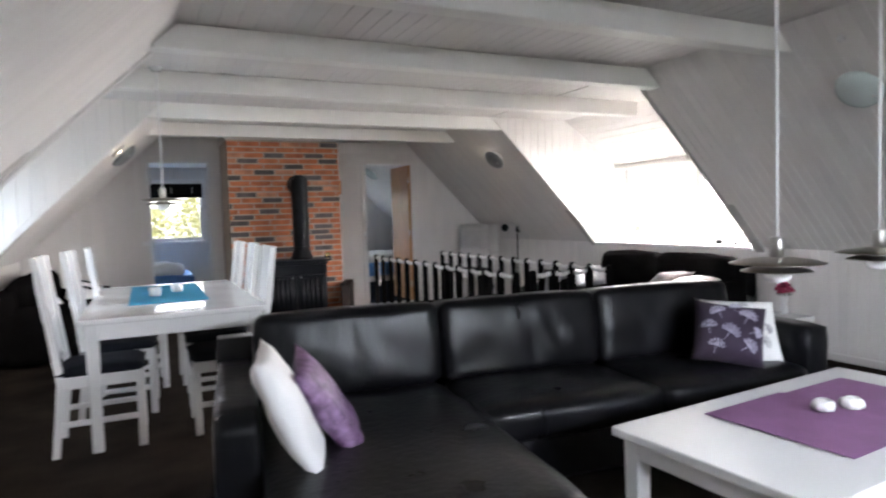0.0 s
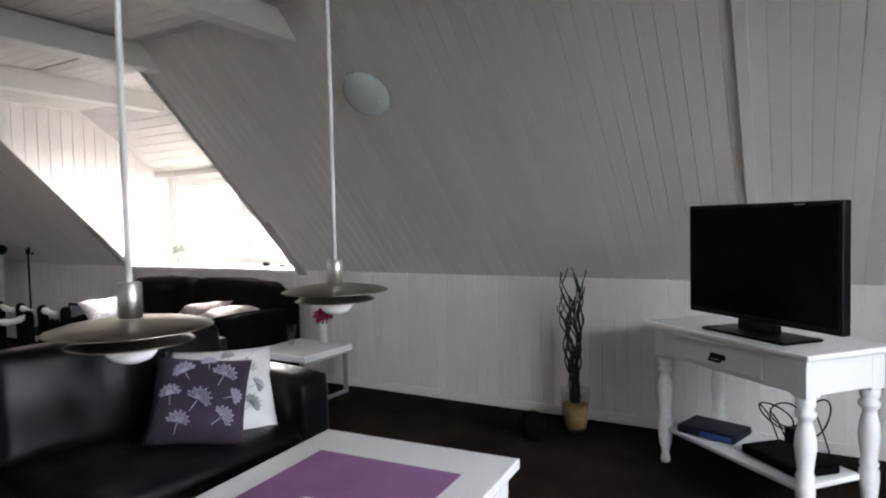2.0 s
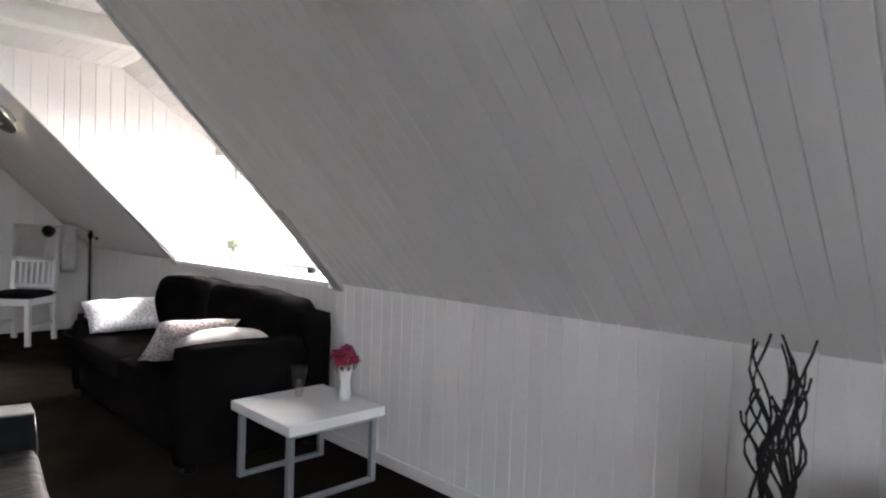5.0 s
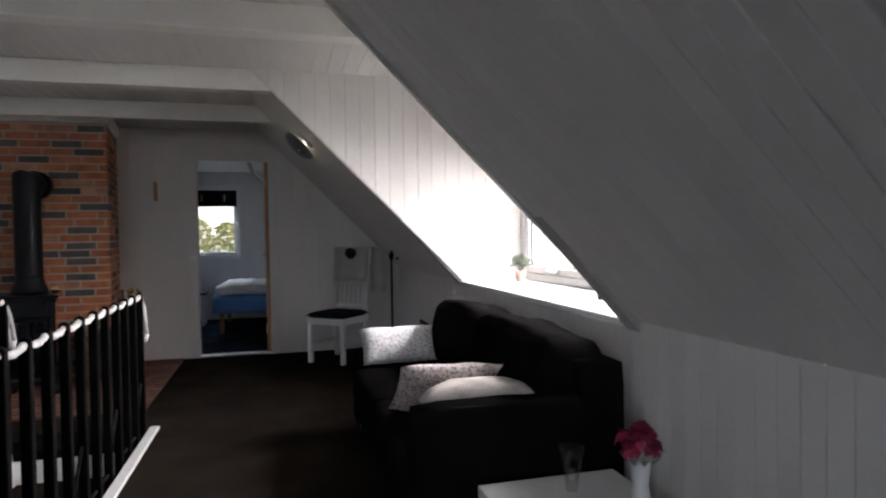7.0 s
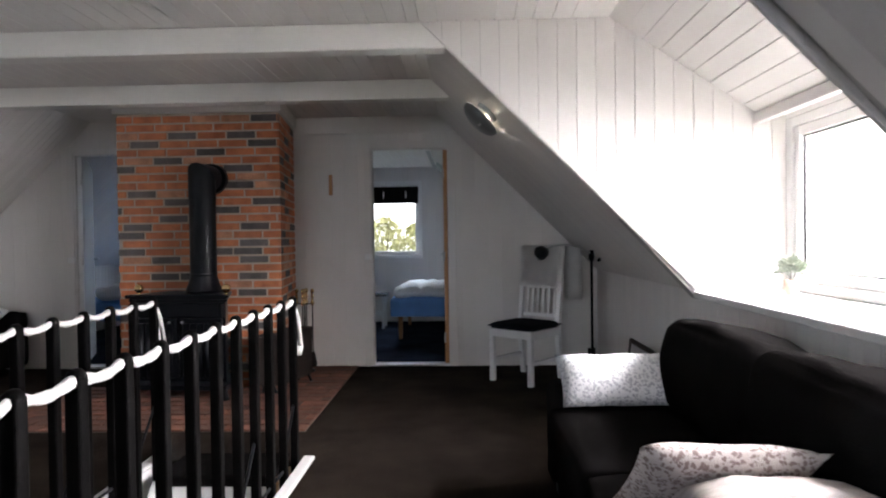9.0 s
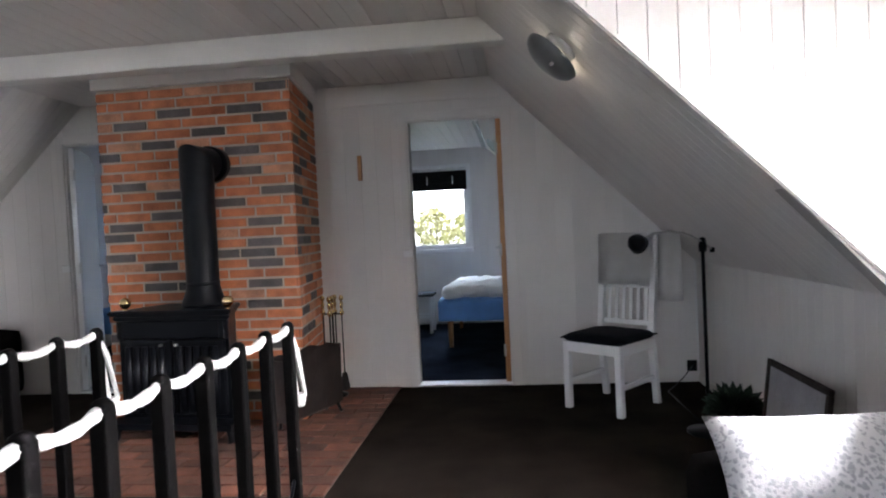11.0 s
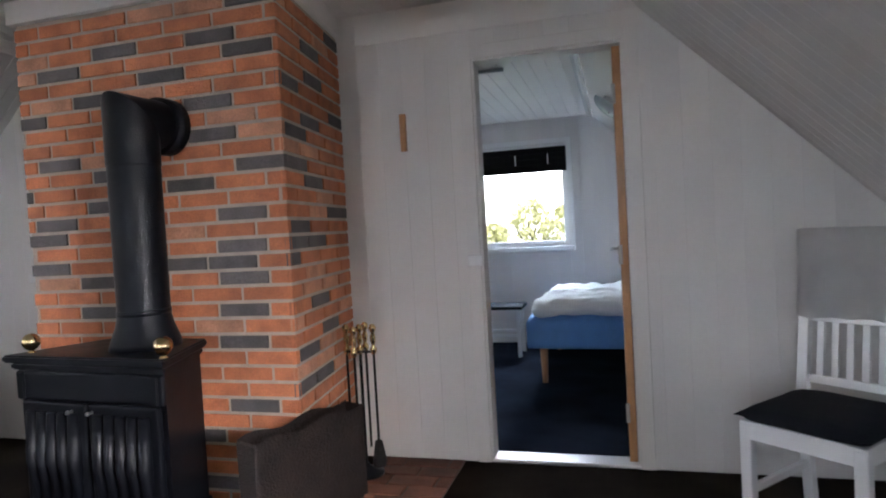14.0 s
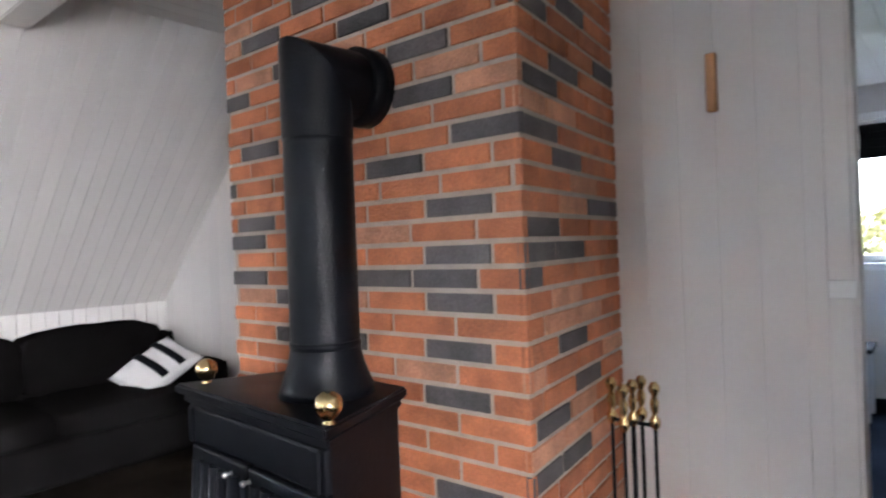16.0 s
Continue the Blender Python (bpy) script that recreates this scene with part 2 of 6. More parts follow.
def prism(bm, points, axis, a, b):
    """A polygon of (u, v) drawn out from a to b along axis: 'y' takes (x, z), 'x' takes (y, z), 'z' takes (x, y)."""
    def at(u, v, w):
        return (u, w, v) if axis == "y" else (w, u, v) if axis == "x" else (u, v, w)
    lo, hi = [bm.verts.new(at(u, v, a)) for u, v in points], [bm.verts.new(at(u, v, b)) for u, v in points]
    bm.faces.new(lo)
    bm.faces.new(hi[::-1])
    n = len(points)
    for i in range(n):
        bm.faces.new((lo[i], hi[i], hi[(i + 1) % n], lo[(i + 1) % n]))
    bmesh.ops.recalc_face_normals(bm, faces=bm.faces[:])
    return bm


def tube(bm, path, r, sides=8, closed=False):
    """A round bar of radius r (a number, or one a point) along a path."""
    pts = [Vector(p) for p in path]
    rings = []
    up = Vector((0.0123, 0.017, 1))
    for i, p in enumerate(pts):
        d = (pts[min(i + 1, len(pts) - 1)] - pts[max(i - 1, 0)]).normalized()
        side = d.cross(up)
        if side.length < 0.05:
            side = d.cross(Vector((1, 0.02, 0)))
        side.normalize()
        top = side.cross(d)
        rad = r[i] if isinstance(r, (list, tuple)) else r
        rings.append([bm.verts.new(p + rad * (math.cos(a) * side + math.sin(a) * top)) for a in (2 * math.pi * k / sides for k in range(sides))])
    for a, b in zip(rings, rings[1:]):
        for k in range(sides):
            bm.faces.new((a[k], a[(k + 1) % sides], b[(k + 1) % sides], b[k])).smooth = True
    bm.faces.new(rings[0][::-1])
    bm.faces.new(rings[-1])
    return bm


def lathe(bm, profile, sides=24, m=None):
    """A turned shape round z: profile of (radius, height) from bottom to top."""
    rings = []
    for r, z in profile:
        if r < 1e-5:
            rings.append([bm.verts.new((0, 0, z))])
        else:
            rings.append([bm.verts.new((r * math.cos(2 * math.pi * k / sides), r * math.sin(2 * math.pi * k / sides), z)) for k in range(sides)])
    for a, b in zip(rings, rings[1:]):
        for k in range(sides):
            q = [a[k % len(a)], a[(k + 1) % len(a)], b[(k + 1) % len(b)], b[k % len(b)]]
            q = list(dict.fromkeys(q))
            if len(q) > 2:
                bm.faces.new(q).smooth = True
    for ring, flip in ((rings[0], True), (rings[-1], False)):
        if len(ring) > 2:
            bm.faces.new(ring[::-1] if flip else ring)
    if m is not None:
        for ring in rings:
            for v in ring:
                v.co = m @ v.co
    return bm


def cushion(bm, w, d, h, power=2.6, n=14, corner=0.06, wrinkle=0.006, seed=0.0, m=None):
    """A stuffed cushion w by d by h, pinched at its seam, lying flat round the origin."""
    rows = []
    for side in (1, -1):
        grid = []
        for i in range(n + 1):
            row = []
            for j in range(n + 1):
                u, v = -1 + 2 * i / n, -1 + 2 * j / n
                edge = max(0.0, (1 - abs(u) ** power) * (1 - abs(v) ** power)) ** 0.45
                pull = 1 - corner * (1 - u * u) * 0.9
                pull2 = 1 - corner * (1 - v * v) * 0.9
                x, y = u * w / 2 * pull2, v * d / 2 * pull
                z = side * h / 2 * edge
                z += side * wrinkle * edge * noise.noise((x * 9 + seed, y * 9, side * 3.1)) * 2
                row.append(bm.verts.new((x, y, z)))
            grid.append(row)
        rows.append(grid)
        for i in range(n):
            for j in range(n):
                f = (grid[i][j], grid[i + 1][j], grid[i + 1][j + 1], grid[i][j + 1])
                bm.faces.new(f if side > 0 else f[::-1]).smooth = True
    vs = [v for g in rows for r in g for v in r]
    if m is not None:
        for v in vs:
            v.co = m @ v.co
    bmesh.ops.remove_doubles(bm, verts=vs, dist=0.0008)
    return bm


def mesh_of(bm, name, mat):
    me = bpy.data.meshes.new(name)
    bm.to_mesh(me)
    bm.free()
    me.materials.append(mat)
    return me


def part(name, bm, mat, parent, label="", kind=""):
    ob = new(name, mesh_of(bm, name, mat))
    ob.parent = parent
    return tagged(ob, label, "", "", kind)


def thing(name, m, label, category, group="", kind=""):
    ob = new(name)
    ob.empty_display_size = 0.1
    ob.matrix_world = m
    return tagged(ob, label, category, group, kind)


def structure(name, bm, mat, label="", category=""):
    ob = new(name, mesh_of(bm, name, mat))
    return tagged(ob, label, category, "", "structure")


def single(name, bm, mat, m, label, category, group=""):
    """A thing of one mesh."""
    ob = new(name, mesh_of(bm, name, mat))
    ob.matrix_world = m
    return tagged(ob, label, category, group)


# ---- the plan ----
XE, XW = 5.48, -0.735          # knee walls
KNEE = 0.878                   # their height
CEIL = 2.32                    # flat ceiling
XTE, XTW = 4.04, 0.775          # where the slopes meet the ceiling
YN, YS = 8.745, -1.20          # gable walls
YB = 11.92                     # far gable, behind the bedrooms
DY0, DY1 = 4.13, 6.28          # the dormers
XM = (XE + XW) / 2
THICK = 0.12


def slope_z(x):
    """Height of the slopes' inner face above x."""
    return min(CEIL, KNEE + (XE - x) * (CEIL - KNEE) / (XE - XTE), KNEE + (x - XW) * (CEIL - KNEE) / (XTW - XW))


def section(x0, x1, z0=0.0, drop=0.0):
    """The cross-section's outline between x0 and x1, from z0 to the slopes and ceiling."""
    xs = sorted({x0, x1, *(x for x in (XTW, XTE) if x0 < x < x1)})
    return [(x0, z0), (x1, z0)] + [(x, slope_z(x) - drop) for x in reversed(xs)]

# ---- setting ----
# floor with the stairwell's opening
WX0, WX1, WY0, WY1 = 2.60, 3.40, 3.60, 6.28
bm = bm_new()
for x0, x1, y0, y1 in ((XW, WX0, YS, YN), (WX1, XE, YS, YN), (WX0, WX1, YS, WY0), (WX0, WX1, WY1, YN)):
    box(bm, x0, x1, y0, y1, -0.24, 0.0)
structure("floor", bm, CARPET, "dark brown short-pile carpet floor", "floor")
bm = bm_new()
box(bm, XW, XE, YN, YB + 0.2, -0.24, -0.004)
structure("bedroom_floor", bm, CARPET_BLUE, "dark blue-grey carpet in the bedrooms", "floor")
bm = bm_new()
box(bm, XW - 0.3, XE + 0.3, YS - 0.2, YB + 0.3, -2.75, -2.62)
structure("lower_floor", bm, PLASTER, "pale floor of the storey below", "floor")

# gable walls
DOORS = ((0.60, 1.33), (3.405, 4.127))
HEAD = 2.02


def gable(name, y0, y1, holes, mat, label):
    """A gable wall under the slopes with openings (x0, x1, z0, z1)."""
    b = bm_new()
    cuts = sorted({XW, XE, *(c for h in holes for c in h[:2])})
    for x0, x1 in zip(cuts, cuts[1:]):
        inside = [h for h in holes if h[0] <= x0 + 1e-6 and x1 <= h[1] + 1e-6]
        if inside:
            if inside[0][2] > 0.01:
                prism(b, [(x0, 0), (x1, 0), (x1, inside[0][2]), (x0, inside[0][2])], "y", y0, y1)
            prism(b, section(x0, x1, inside[0][3]), "y", y0, y1)
        else:
            prism(b, section(x0, x1), "y", y0, y1)
    return structure(name, b, mat, label, "wall")


wall_north = gable("wall_north", YN + 0.012, YN + 0.11, [(a, b, 0.0, HEAD) for a, b in DOORS], PLASTER, "white boarded gable wall with two open doorways")
wall_far = gable("wall_far", YB + 0.012, YB + 0.2, [(0.55, 1.50, 0.96, 1.97), (2.66, 3.62, 0.96, 1.97)], PLASTER, "pale boarded outer wall of the bedrooms")
# assumed south window, unseen: size and place chosen for the light it lets in
GABLE_WIN = (1.2, 3.8, 0.7, 1.9)
wall_south = gable("wall_south", YS - 0.2, YS, [GABLE_WIN], PLASTER, "white boarded gable wall behind the sofa corner")


def board_mesh(name, width, length, mat, thick=0.014, chamfer=0.0020, gap=0.0008):
    """A tongue-and-groove board: x across, y along, z out of the wall."""
    a, b = gap, width - gap
    prof = [(a, 0), (b, 0), (b, thick - chamfer), (b - chamfer, thick), (a + chamfer, thick), (a, thick - chamfer)]
    b2 = bm_new()
    prism(b2, prof, "y", 0, length)
    return mesh_of(b2, name, mat)


def boards(parent, me, frames):
    """Boards that share one mesh, at the poses given."""
    for m in frames:
        ob = new("plank", me)
        ob.parent = parent
        ob.matrix_world = m


def basis(origin, xa, ya):
    xa, ya = Vector(xa).normalized(), Vector(ya).normalized()
    za = xa.cross(ya)
    m = Matrix((xa, ya, za)).transposed().to_4x4()
    return Matrix.Translation(origin) @ m


# knee walls, slopes
BOARD = 0.078
ROOMS = ((YS, YN), (YN + 0.11, YB))
for side, xk, xt in (("east", XE, XTE), ("west", XW, XTW)):
    out = 1 if side == "east" else -1
    b = bm_new()
    box(b, min(xk + 0.014 * out, xk + 0.13 * out), max(xk + 0.014 * out, xk + 0.13 * out), YS - 0.2, YB + 0.2, -0.24, KNEE)
    knee = structure("wall_" + side, b, JOINT, "white boarded knee wall under the roof slope", "wall")
    b = bm_new()
    n = Vector((CEIL - KNEE, 0, abs(xk - xt))).normalized()
    nx, nz = n.x * out, n.z
    inner = [(xk + 0.014 * nx, KNEE + 0.014 * nz), (xt + 0.014 * nx, CEIL + 0.014 * nz)]
    outer = [(xt + 0.22 * nx, CEIL + 0.22 * nz), (xk + 0.22 * nx, KNEE + 0.22 * nz)]
    for y0, y1 in ((YS - 0.2, DY0 - 0.018), (DY1 + 0.018, YB + 0.2)):
        prism(b, inner + outer, "y", y0, y1)
    slope = structure("roof_slope_" + side, b, JOINT, "white boarded sloping roof lining", "wall")
    length = math.hypot(xk - xt, CEIL - KNEE)
    kb, sb = board_mesh("knee_board", BOARD, KNEE, PAINT), board_mesh("slope_board", BOARD, length, PAINT)
    up = (xt - xk, 0, CEIL - KNEE)
    kf, sf = [], []
    for r0, r1 in ROOMS:
        y = r0 - 0.016
        while y < r1 - 0.02:
            # x across must turn so that z points into the room
            o = (xk + 0.014 * out, y if side == "west" else y + BOARD, 0)
            xa = (0, 1, 0) if side == "west" else (0, -1, 0)
            kf.append(basis(o, xa, (0, 0, 1)))
            if not (y + BOARD > DY0 + 0.02 and y < DY1 - 0.02):
                sf.append(basis((xk + 0.014 * nx, o[1], KNEE + 0.014 * nz), xa, up))
            y += BOARD
    boards(knee, kb, kf)
    boards(slope, sb, sf)
    # skirting and the cover strip at the top of the knee wall
    b = bm_new()
    box(b, min(xk, xk - 0.014 * out), max(xk, xk - 0.014 * out), YS, YN, 0, 0.06, 0.003, 1)
    structure("baseboard_" + side, b, PAINT, "low white skirting board", "baseboard")

# cover strip on the east slope
b = bm_new()
up = Vector((XTE - XE, 0, CEIL - KNEE)).normalized()
m = basis((XE - 0.002, 0.846, KNEE), (0, -1, 0), up)
box(b, 0, 0.05, 0.0, 2.03, 0.0, 0.02, 0.003, 1, m)
structure("trim_slope_strip", b, PAINT, "white cover strip up the sloping boards", "trim")

# ceiling, with its boards in one mesh
b = bm_new()
box(b, XTW - 0.1, XTE + 0.1, YS - 0.2, YB + 0.2, CEIL + 0.016, CEIL + 0.2)
for y0, y1 in ((YS, YN), (YN + 0.11, YB)):
    x = XTW
    while x < XTE - 0.02:
        box(b, x + 0.002, min(x + 0.1, XTE) - 0.002, y0, y1, CEIL, CEIL + 0.016)
        x += 0.1
structure("ceiling", b, PAINT, "white boarded flat ceiling", "ceiling")

# beams
BEAM_Z = 2.178
for y in (-0.40, 0.70, 1.80, 2.85, 3.93, 5.06, 6.275, 7.42):
    b = bm_new()
    inset = (CEIL - BEAM_Z) * (XE - XTE) / (CEIL - KNEE)
    reach = 0.96 if DY0 < y < DY1 - 0.1 else 0.0
    prism(b, [(XTW - max(inset, reach) + 0.005, BEAM_Z), (XTE + max(inset, reach) - 0.005, BEAM_Z), (XTE + reach, CEIL - 0.008), (XTW - reach, CEIL - 0.008)], "y", y, y + 0.12)
    bmesh.ops.bevel(b, geom=[e for e in b.edges if all(v.co.z < BEAM_Z + 0.01 for v in e.verts)], offset=0.006, segments=2, affect="EDGES")
    tagged(structure("ceiling_beam", b, BEAM, "cream-white painted ceiling beam", "beam"), group="ceiling beams")

# dormers: cheeks, ceiling, sill, window
PROFILE = [(XTE, CEIL - 0.006), (5.03, CEIL - 0.006), (5.80, 1.79), (5.93, 1.79)]
SILL = 0.884


def dormer(side):
    flip = (lambda x: x) if side == "east" else (lambda x: 2 * (XTE + XTW) / 2 - x)
    for name, y, into in (("south", DY0, 1), ("north", DY1, -1)):
        b = bm_new()
        back = [(flip(x), z) for x, z in ((XTE - 0.05, CEIL + 0.16), (5.1, CEIL + 0.16), (6.1, 1.9), (6.1, SILL - 0.1), (XE + 0.05, SILL - 0.1))]
        prism(b, back, "y", y - into * 0.014, y - into * 0.10)
        cheek = structure("wall_dormer_" + side + "_" + name, b, JOINT, "white boarded cheek wall of the dormer", "wall")
        x = XTE + 0.02
        while x < 5.93:
            x0, x1 = x + 0.0015, min(x + 0.1, 5.93) - 0.0015
            top = [(q, float(np.interp(q, [p[0] for p in PROFILE], [p[1] for p in PROFILE]))) for q in sorted({x0, x1, *(c for c in (5.03, 5.80) if x0 < c < x1)})]
            low = [(q, max(SILL, slope_z(q) + 0.002)) for q in (x0, x1)]
            b = bm_new()
            prism(b, [(flip(u), v) for u, v in low + top[::-1]], "y", y, y - into * 0.014)
            part("plank", b, PAINT, cheek)
            x += 0.1
    b = bm_new()
    for (xa, za), (xb, zb) in zip(PROFILE, PROFILE[1:]):
        d = Vector((xb - xa, 0, zb - za))
        n = max(1, round(d.length / 0.1))
        up_n = Vector((-d.z, 0, d.x)).normalized()
        for i in range(n):
            p, q = Vector((xa, 0, za)) + d * (i / n), Vector((xa, 0, za)) + d * ((i + 1) / n)
            g = d.normalized() * 0.002
            pts = [p + g, q - g, q - g + up_n * 0.014, p + g + up_n * 0.014]
            prism(b, [(flip(v.x), v.z) for v in pts], "y", DY0, DY1)
        pts = [Vector((xa, 0, za)) + up_n * 0.014, Vector((xb, 0, zb)) + up_n * 0.014, Vector((xb, 0, zb)) + up_n * 0.16, Vector((xa, 0, za)) + up_n * 0.16]
        prism(b, [(flip(v.x), v.z) for v in pts], "y", DY0 - 0.1, DY1 + 0.1)
    structure("ceiling_dormer_" + side, b, PAINT, "white boarded sloping ceiling of the dormer", "ceiling")
    b = bm_new()
    xs = sorted((flip(5.765), flip(5.80)))
    box(b, xs[0], xs[1], DY0, DY1, 1.745, 1.80, 0.004, 1)
    structure("trim_dormer_" + side, b, PAINT, "white trim board above the dormer window", "trim")
    # edge boards where the slope meets the opening
    for y, into in ((DY0, -1), (DY1, 1)):
        b = bm_new()
        up = Vector((flip(XTE) - flip(XE), 0, CEIL - KNEE)).normalized()
        m = basis((flip(XE), y, KNEE), (0, -1 if side == "east" else 1, 0), up)
        s = -into if side == "east" else into
        box(b, min(0, 0.016 * s), max(0, 0.016 * s), 0.0, 2.035, 0.0, 0.006, 0.002, 1, m)
        structure("trim_dormer_edge_" + side, b, PAINT, "white corner bead along the dormer opening", "trim")
    b = bm_new()
    xs = sorted((flip(XE - 0.03), flip(5.99)))
    box(b, xs[0], xs[1], DY0 + 0.001, DY1 - 0.001, SILL - 0.035, SILL, 0.006, 2)
    structure("window_sill_" + side, b, GLOSS, "white deep window sill board", "window sill")
    # window of two sashes
    win = thing("window_dormer_" + side, pose(flip(5.93), 0, 0), "white framed two-sash dormer window", "window", "", "structure")
    k = 1 if side == "east" else -1
    b = bm_new()
    x0, x1 = sorted((0.0, 0.09 * k))
    z0, z1 = SILL, 1.765
    for a, c, lo, hi in ((DY0, DY0 + 0.06, z0, z1), (DY1 - 0.06, DY1, z0, z1), (DY0 + 0.06, DY1 - 0.06, z0, z0 + 0.05), (DY0 + 0.06, DY1 - 0.06, z1 - 0.05, z1), (5.17, 5.25, z0 + 0.05, z1 - 0.05)):
        box(b, x0, x1, a, c, lo, hi, 0.004, 1)
    part("window_frame", b, GLOSS, win)
    for a, c in ((DY0 + 0.06, 5.17), (5.25, DY1 - 0.06)):
        b = bm_new()
        s0, s1 = sorted((0.012 * k, 0.075 * k))
        for p, q, lo, hi in ((a, a + 0.05, z0 + 0.05, z1 - 0.05), (c - 0.05, c, z0 + 0.05, z1 - 0.05), (a + 0.05, c - 0.05, z0 + 0.05, z0 + 0.10), (a + 0.05, c - 0.05, z1 - 0.10, z1 - 0.05)):
            box(b, s0, s1, p, q, lo, hi, 0.004, 1)
        sash = part("sash", b, GLOSS, win)
        b = bm_new()
        g0, g1 = sorted((0.040 * k, 0.046 * k))
        box(b, g0, g1, a + 0.05, c - 0.05, z0 + 0.10, z1 - 0.10)
        part("pane", b, PANE, sash).visible_shadow = False
        b = bm_new()
        k0, k1 = sorted((0.030 * k, 0.040 * k))
        for p, q, lo, hi in ((a + 0.05, a + 0.056, z0 + 0.10, z1 - 0.10), (c - 0.056, c - 0.05, z0 + 0.10, z1 - 0.10), (a + 0.056, c - 0.056, z0 + 0.10, z0 + 0.106), (a + 0.056, c - 0.056, z1 - 0.106, z1 - 0.10)):
            box(b, k0, k1, p, q, lo, hi)
        part("gasket", b, BLACK, sash, "black rubber gasket")
        b = bm_new()
        h0, h1 = sorted((-0.03 * k, 0.012 * k))
        box(b, h0, h1, (a + c) / 2 - 0.06, (a + c) / 2 + 0.06, z0 + 0.065, z0 + 0.085, 0.004, 1)
        part("handle", b, GLOSS, sash)
    b = bm_new()
    w0, w1 = sorted((0.0, 0.12 * k))
    box(b, w0, w1, DY0, DY1, z1, 1.86)
    box(b, w0, w1, DY0, DY1, 0.55, SILL - 0.001)
    part("surround", b, GLOSS, win)


dormer("east")
dormer("west")


def gable_window(name, y, x0, x1, z0, z1, facing, blind=False):
    """A window in a gable; facing is the way into the room, along y."""
    win = thing(name, pose((x0 + x1) / 2, y, z0), "white framed bedroom window" if blind else "white framed gable window, assumed and out of view", "window", "", "structure")
    w, h = x1 - x0, z1 - z0
    b = bm_new()
    for a, c, lo, hi in ((-w / 2, -w / 2 + 0.055, 0, h), (w / 2 - 0.055, w / 2, 0, h), (-w / 2 + 0.055, w / 2 - 0.055, 0, 0.055), (-w / 2 + 0.055, w / 2 - 0.055, h - 0.055, h)):
        box(b, a, c, 0.05, 0.12, lo, hi, 0.004, 1)
    part("window_frame", b, GLOSS, win)
    b = bm_new()
    box(b, -w / 2 + 0.055, w / 2 - 0.055, 0.08, 0.086, 0.055, h - 0.055)
    part("pane", b, PANE, win).visible_shadow = False
    b = bm_new()
    for a, c, lo, hi in ((-w / 2 - 0.05, -w / 2, -0.05, h + 0.05), (w / 2, w / 2 + 0.05, -0.05, h + 0.05), (-w / 2, w / 2, h, h + 0.05)):
        s = sorted((0.0, 0.016 * facing))
        box(b, a, c, s[0], s[1], lo, hi, 0.003, 1)
    part("casing", b, GLOSS, win)
    b = bm_new()
    s = sorted((0.05, 0.07 * facing))
    box(b, -w / 2 - 0.05, w / 2 + 0.05, s[0], s[1], -0.05, 0.0, 0.005, 1)
    part("window_sill", b, GLOSS, win)
    if blind:
        b = bm_new()
        for i in range(4):
            zz = h - 0.05 - 0.055 * i
            box(b, -w / 2 + 0.005, w / 2 - 0.005, -0.005 * i, 0.028 - 0.005 * i, zz - 0.06, zz + 0.02, 0.01, 2)
        fold = part("roman_blind", b, BLACK, win, "black folded roman blind")
        for u in (-0.02, 0.30):
            b = bm_new()
            tube(b, [(u, -0.03, h - 0.10), (u, -0.034, h - 0.20)], 0.005, 6)
            part("cord", b, WHITE_CLOTH, fold)
    return win


gable_window("window_1", YB, 2.66, 3.62, 0.96, 1.97, -1, True)
gable_window("window_2", YB, 0.55, 1.50, 0.96, 1.97, -1, True)
gable_window("window_3", YS - 0.17, GABLE_WIN[0], GABLE_WIN[1], GABLE_WIN[2], GABLE_WIN[3], 1)

# boards of the gable walls
for wall, y, holes in ((wall_north, YN, [(a, c, 0.0, HEAD) for a, c in DOORS]), (wall_far, YB, [(0.55, 1.50, 0.96, 1.97), (2.66, 3.62, 0.96, 1.97)])):
    x = XW + 0.02
    edges = sorted({XW + 0.02, XE - 0.02, *(c for h in holes for c in h[:2])})
    xs = []
    for e0, e1 in zip(edges, edges[1:]):
        n = max(1, round((e1 - e0) / 0.12))
        xs += [(e0 + (e1 - e0) * i / n, e0 + (e1 - e0) * (i + 1) / n) for i in range(n)]
    for x0, x1 in xs:
        hole = next((h for h in holes if h[0] <= x0 + 1e-4 and x1 <= h[1] + 1e-4), None)
        spans = [(0.0, None)] if hole is None else [(hole[3], None)] + ([(0.0, hole[2])] if hole[2] > 0 else [])
        for lo, hi in spans:
            b = bm_new()
            out = section(x0 + 0.0004, x1 - 0.0004, lo, 0.002) if hi is None else [(x0, lo), (x1, lo), (x1, hi), (x0, hi)]
            prism(b, out, "y", y, y + 0.012)
            part("plank", b, PAINT, wall)

b = bm_new()
LOW = 2.215
reach = (CEIL - LOW) * (XE - XTE) / (CEIL - KNEE)
BEDX = 3.86
box(b, XTW - reach, BEDX + 0.03, YN + 0.112, YB - 0.002, LOW + 0.012, LOW + 0.03)
x = XTW - reach
while x < BEDX - 0.02:
    box(b, x + 0.002, min(x + 0.1, BEDX) - 0.002, YN + 0.112, YB - 0.002, LOW, LOW + 0.012)
    x += 0.1
structure("ceiling_bedrooms", b, PAINT, "white boarded ceiling of the bedrooms", "ceiling")
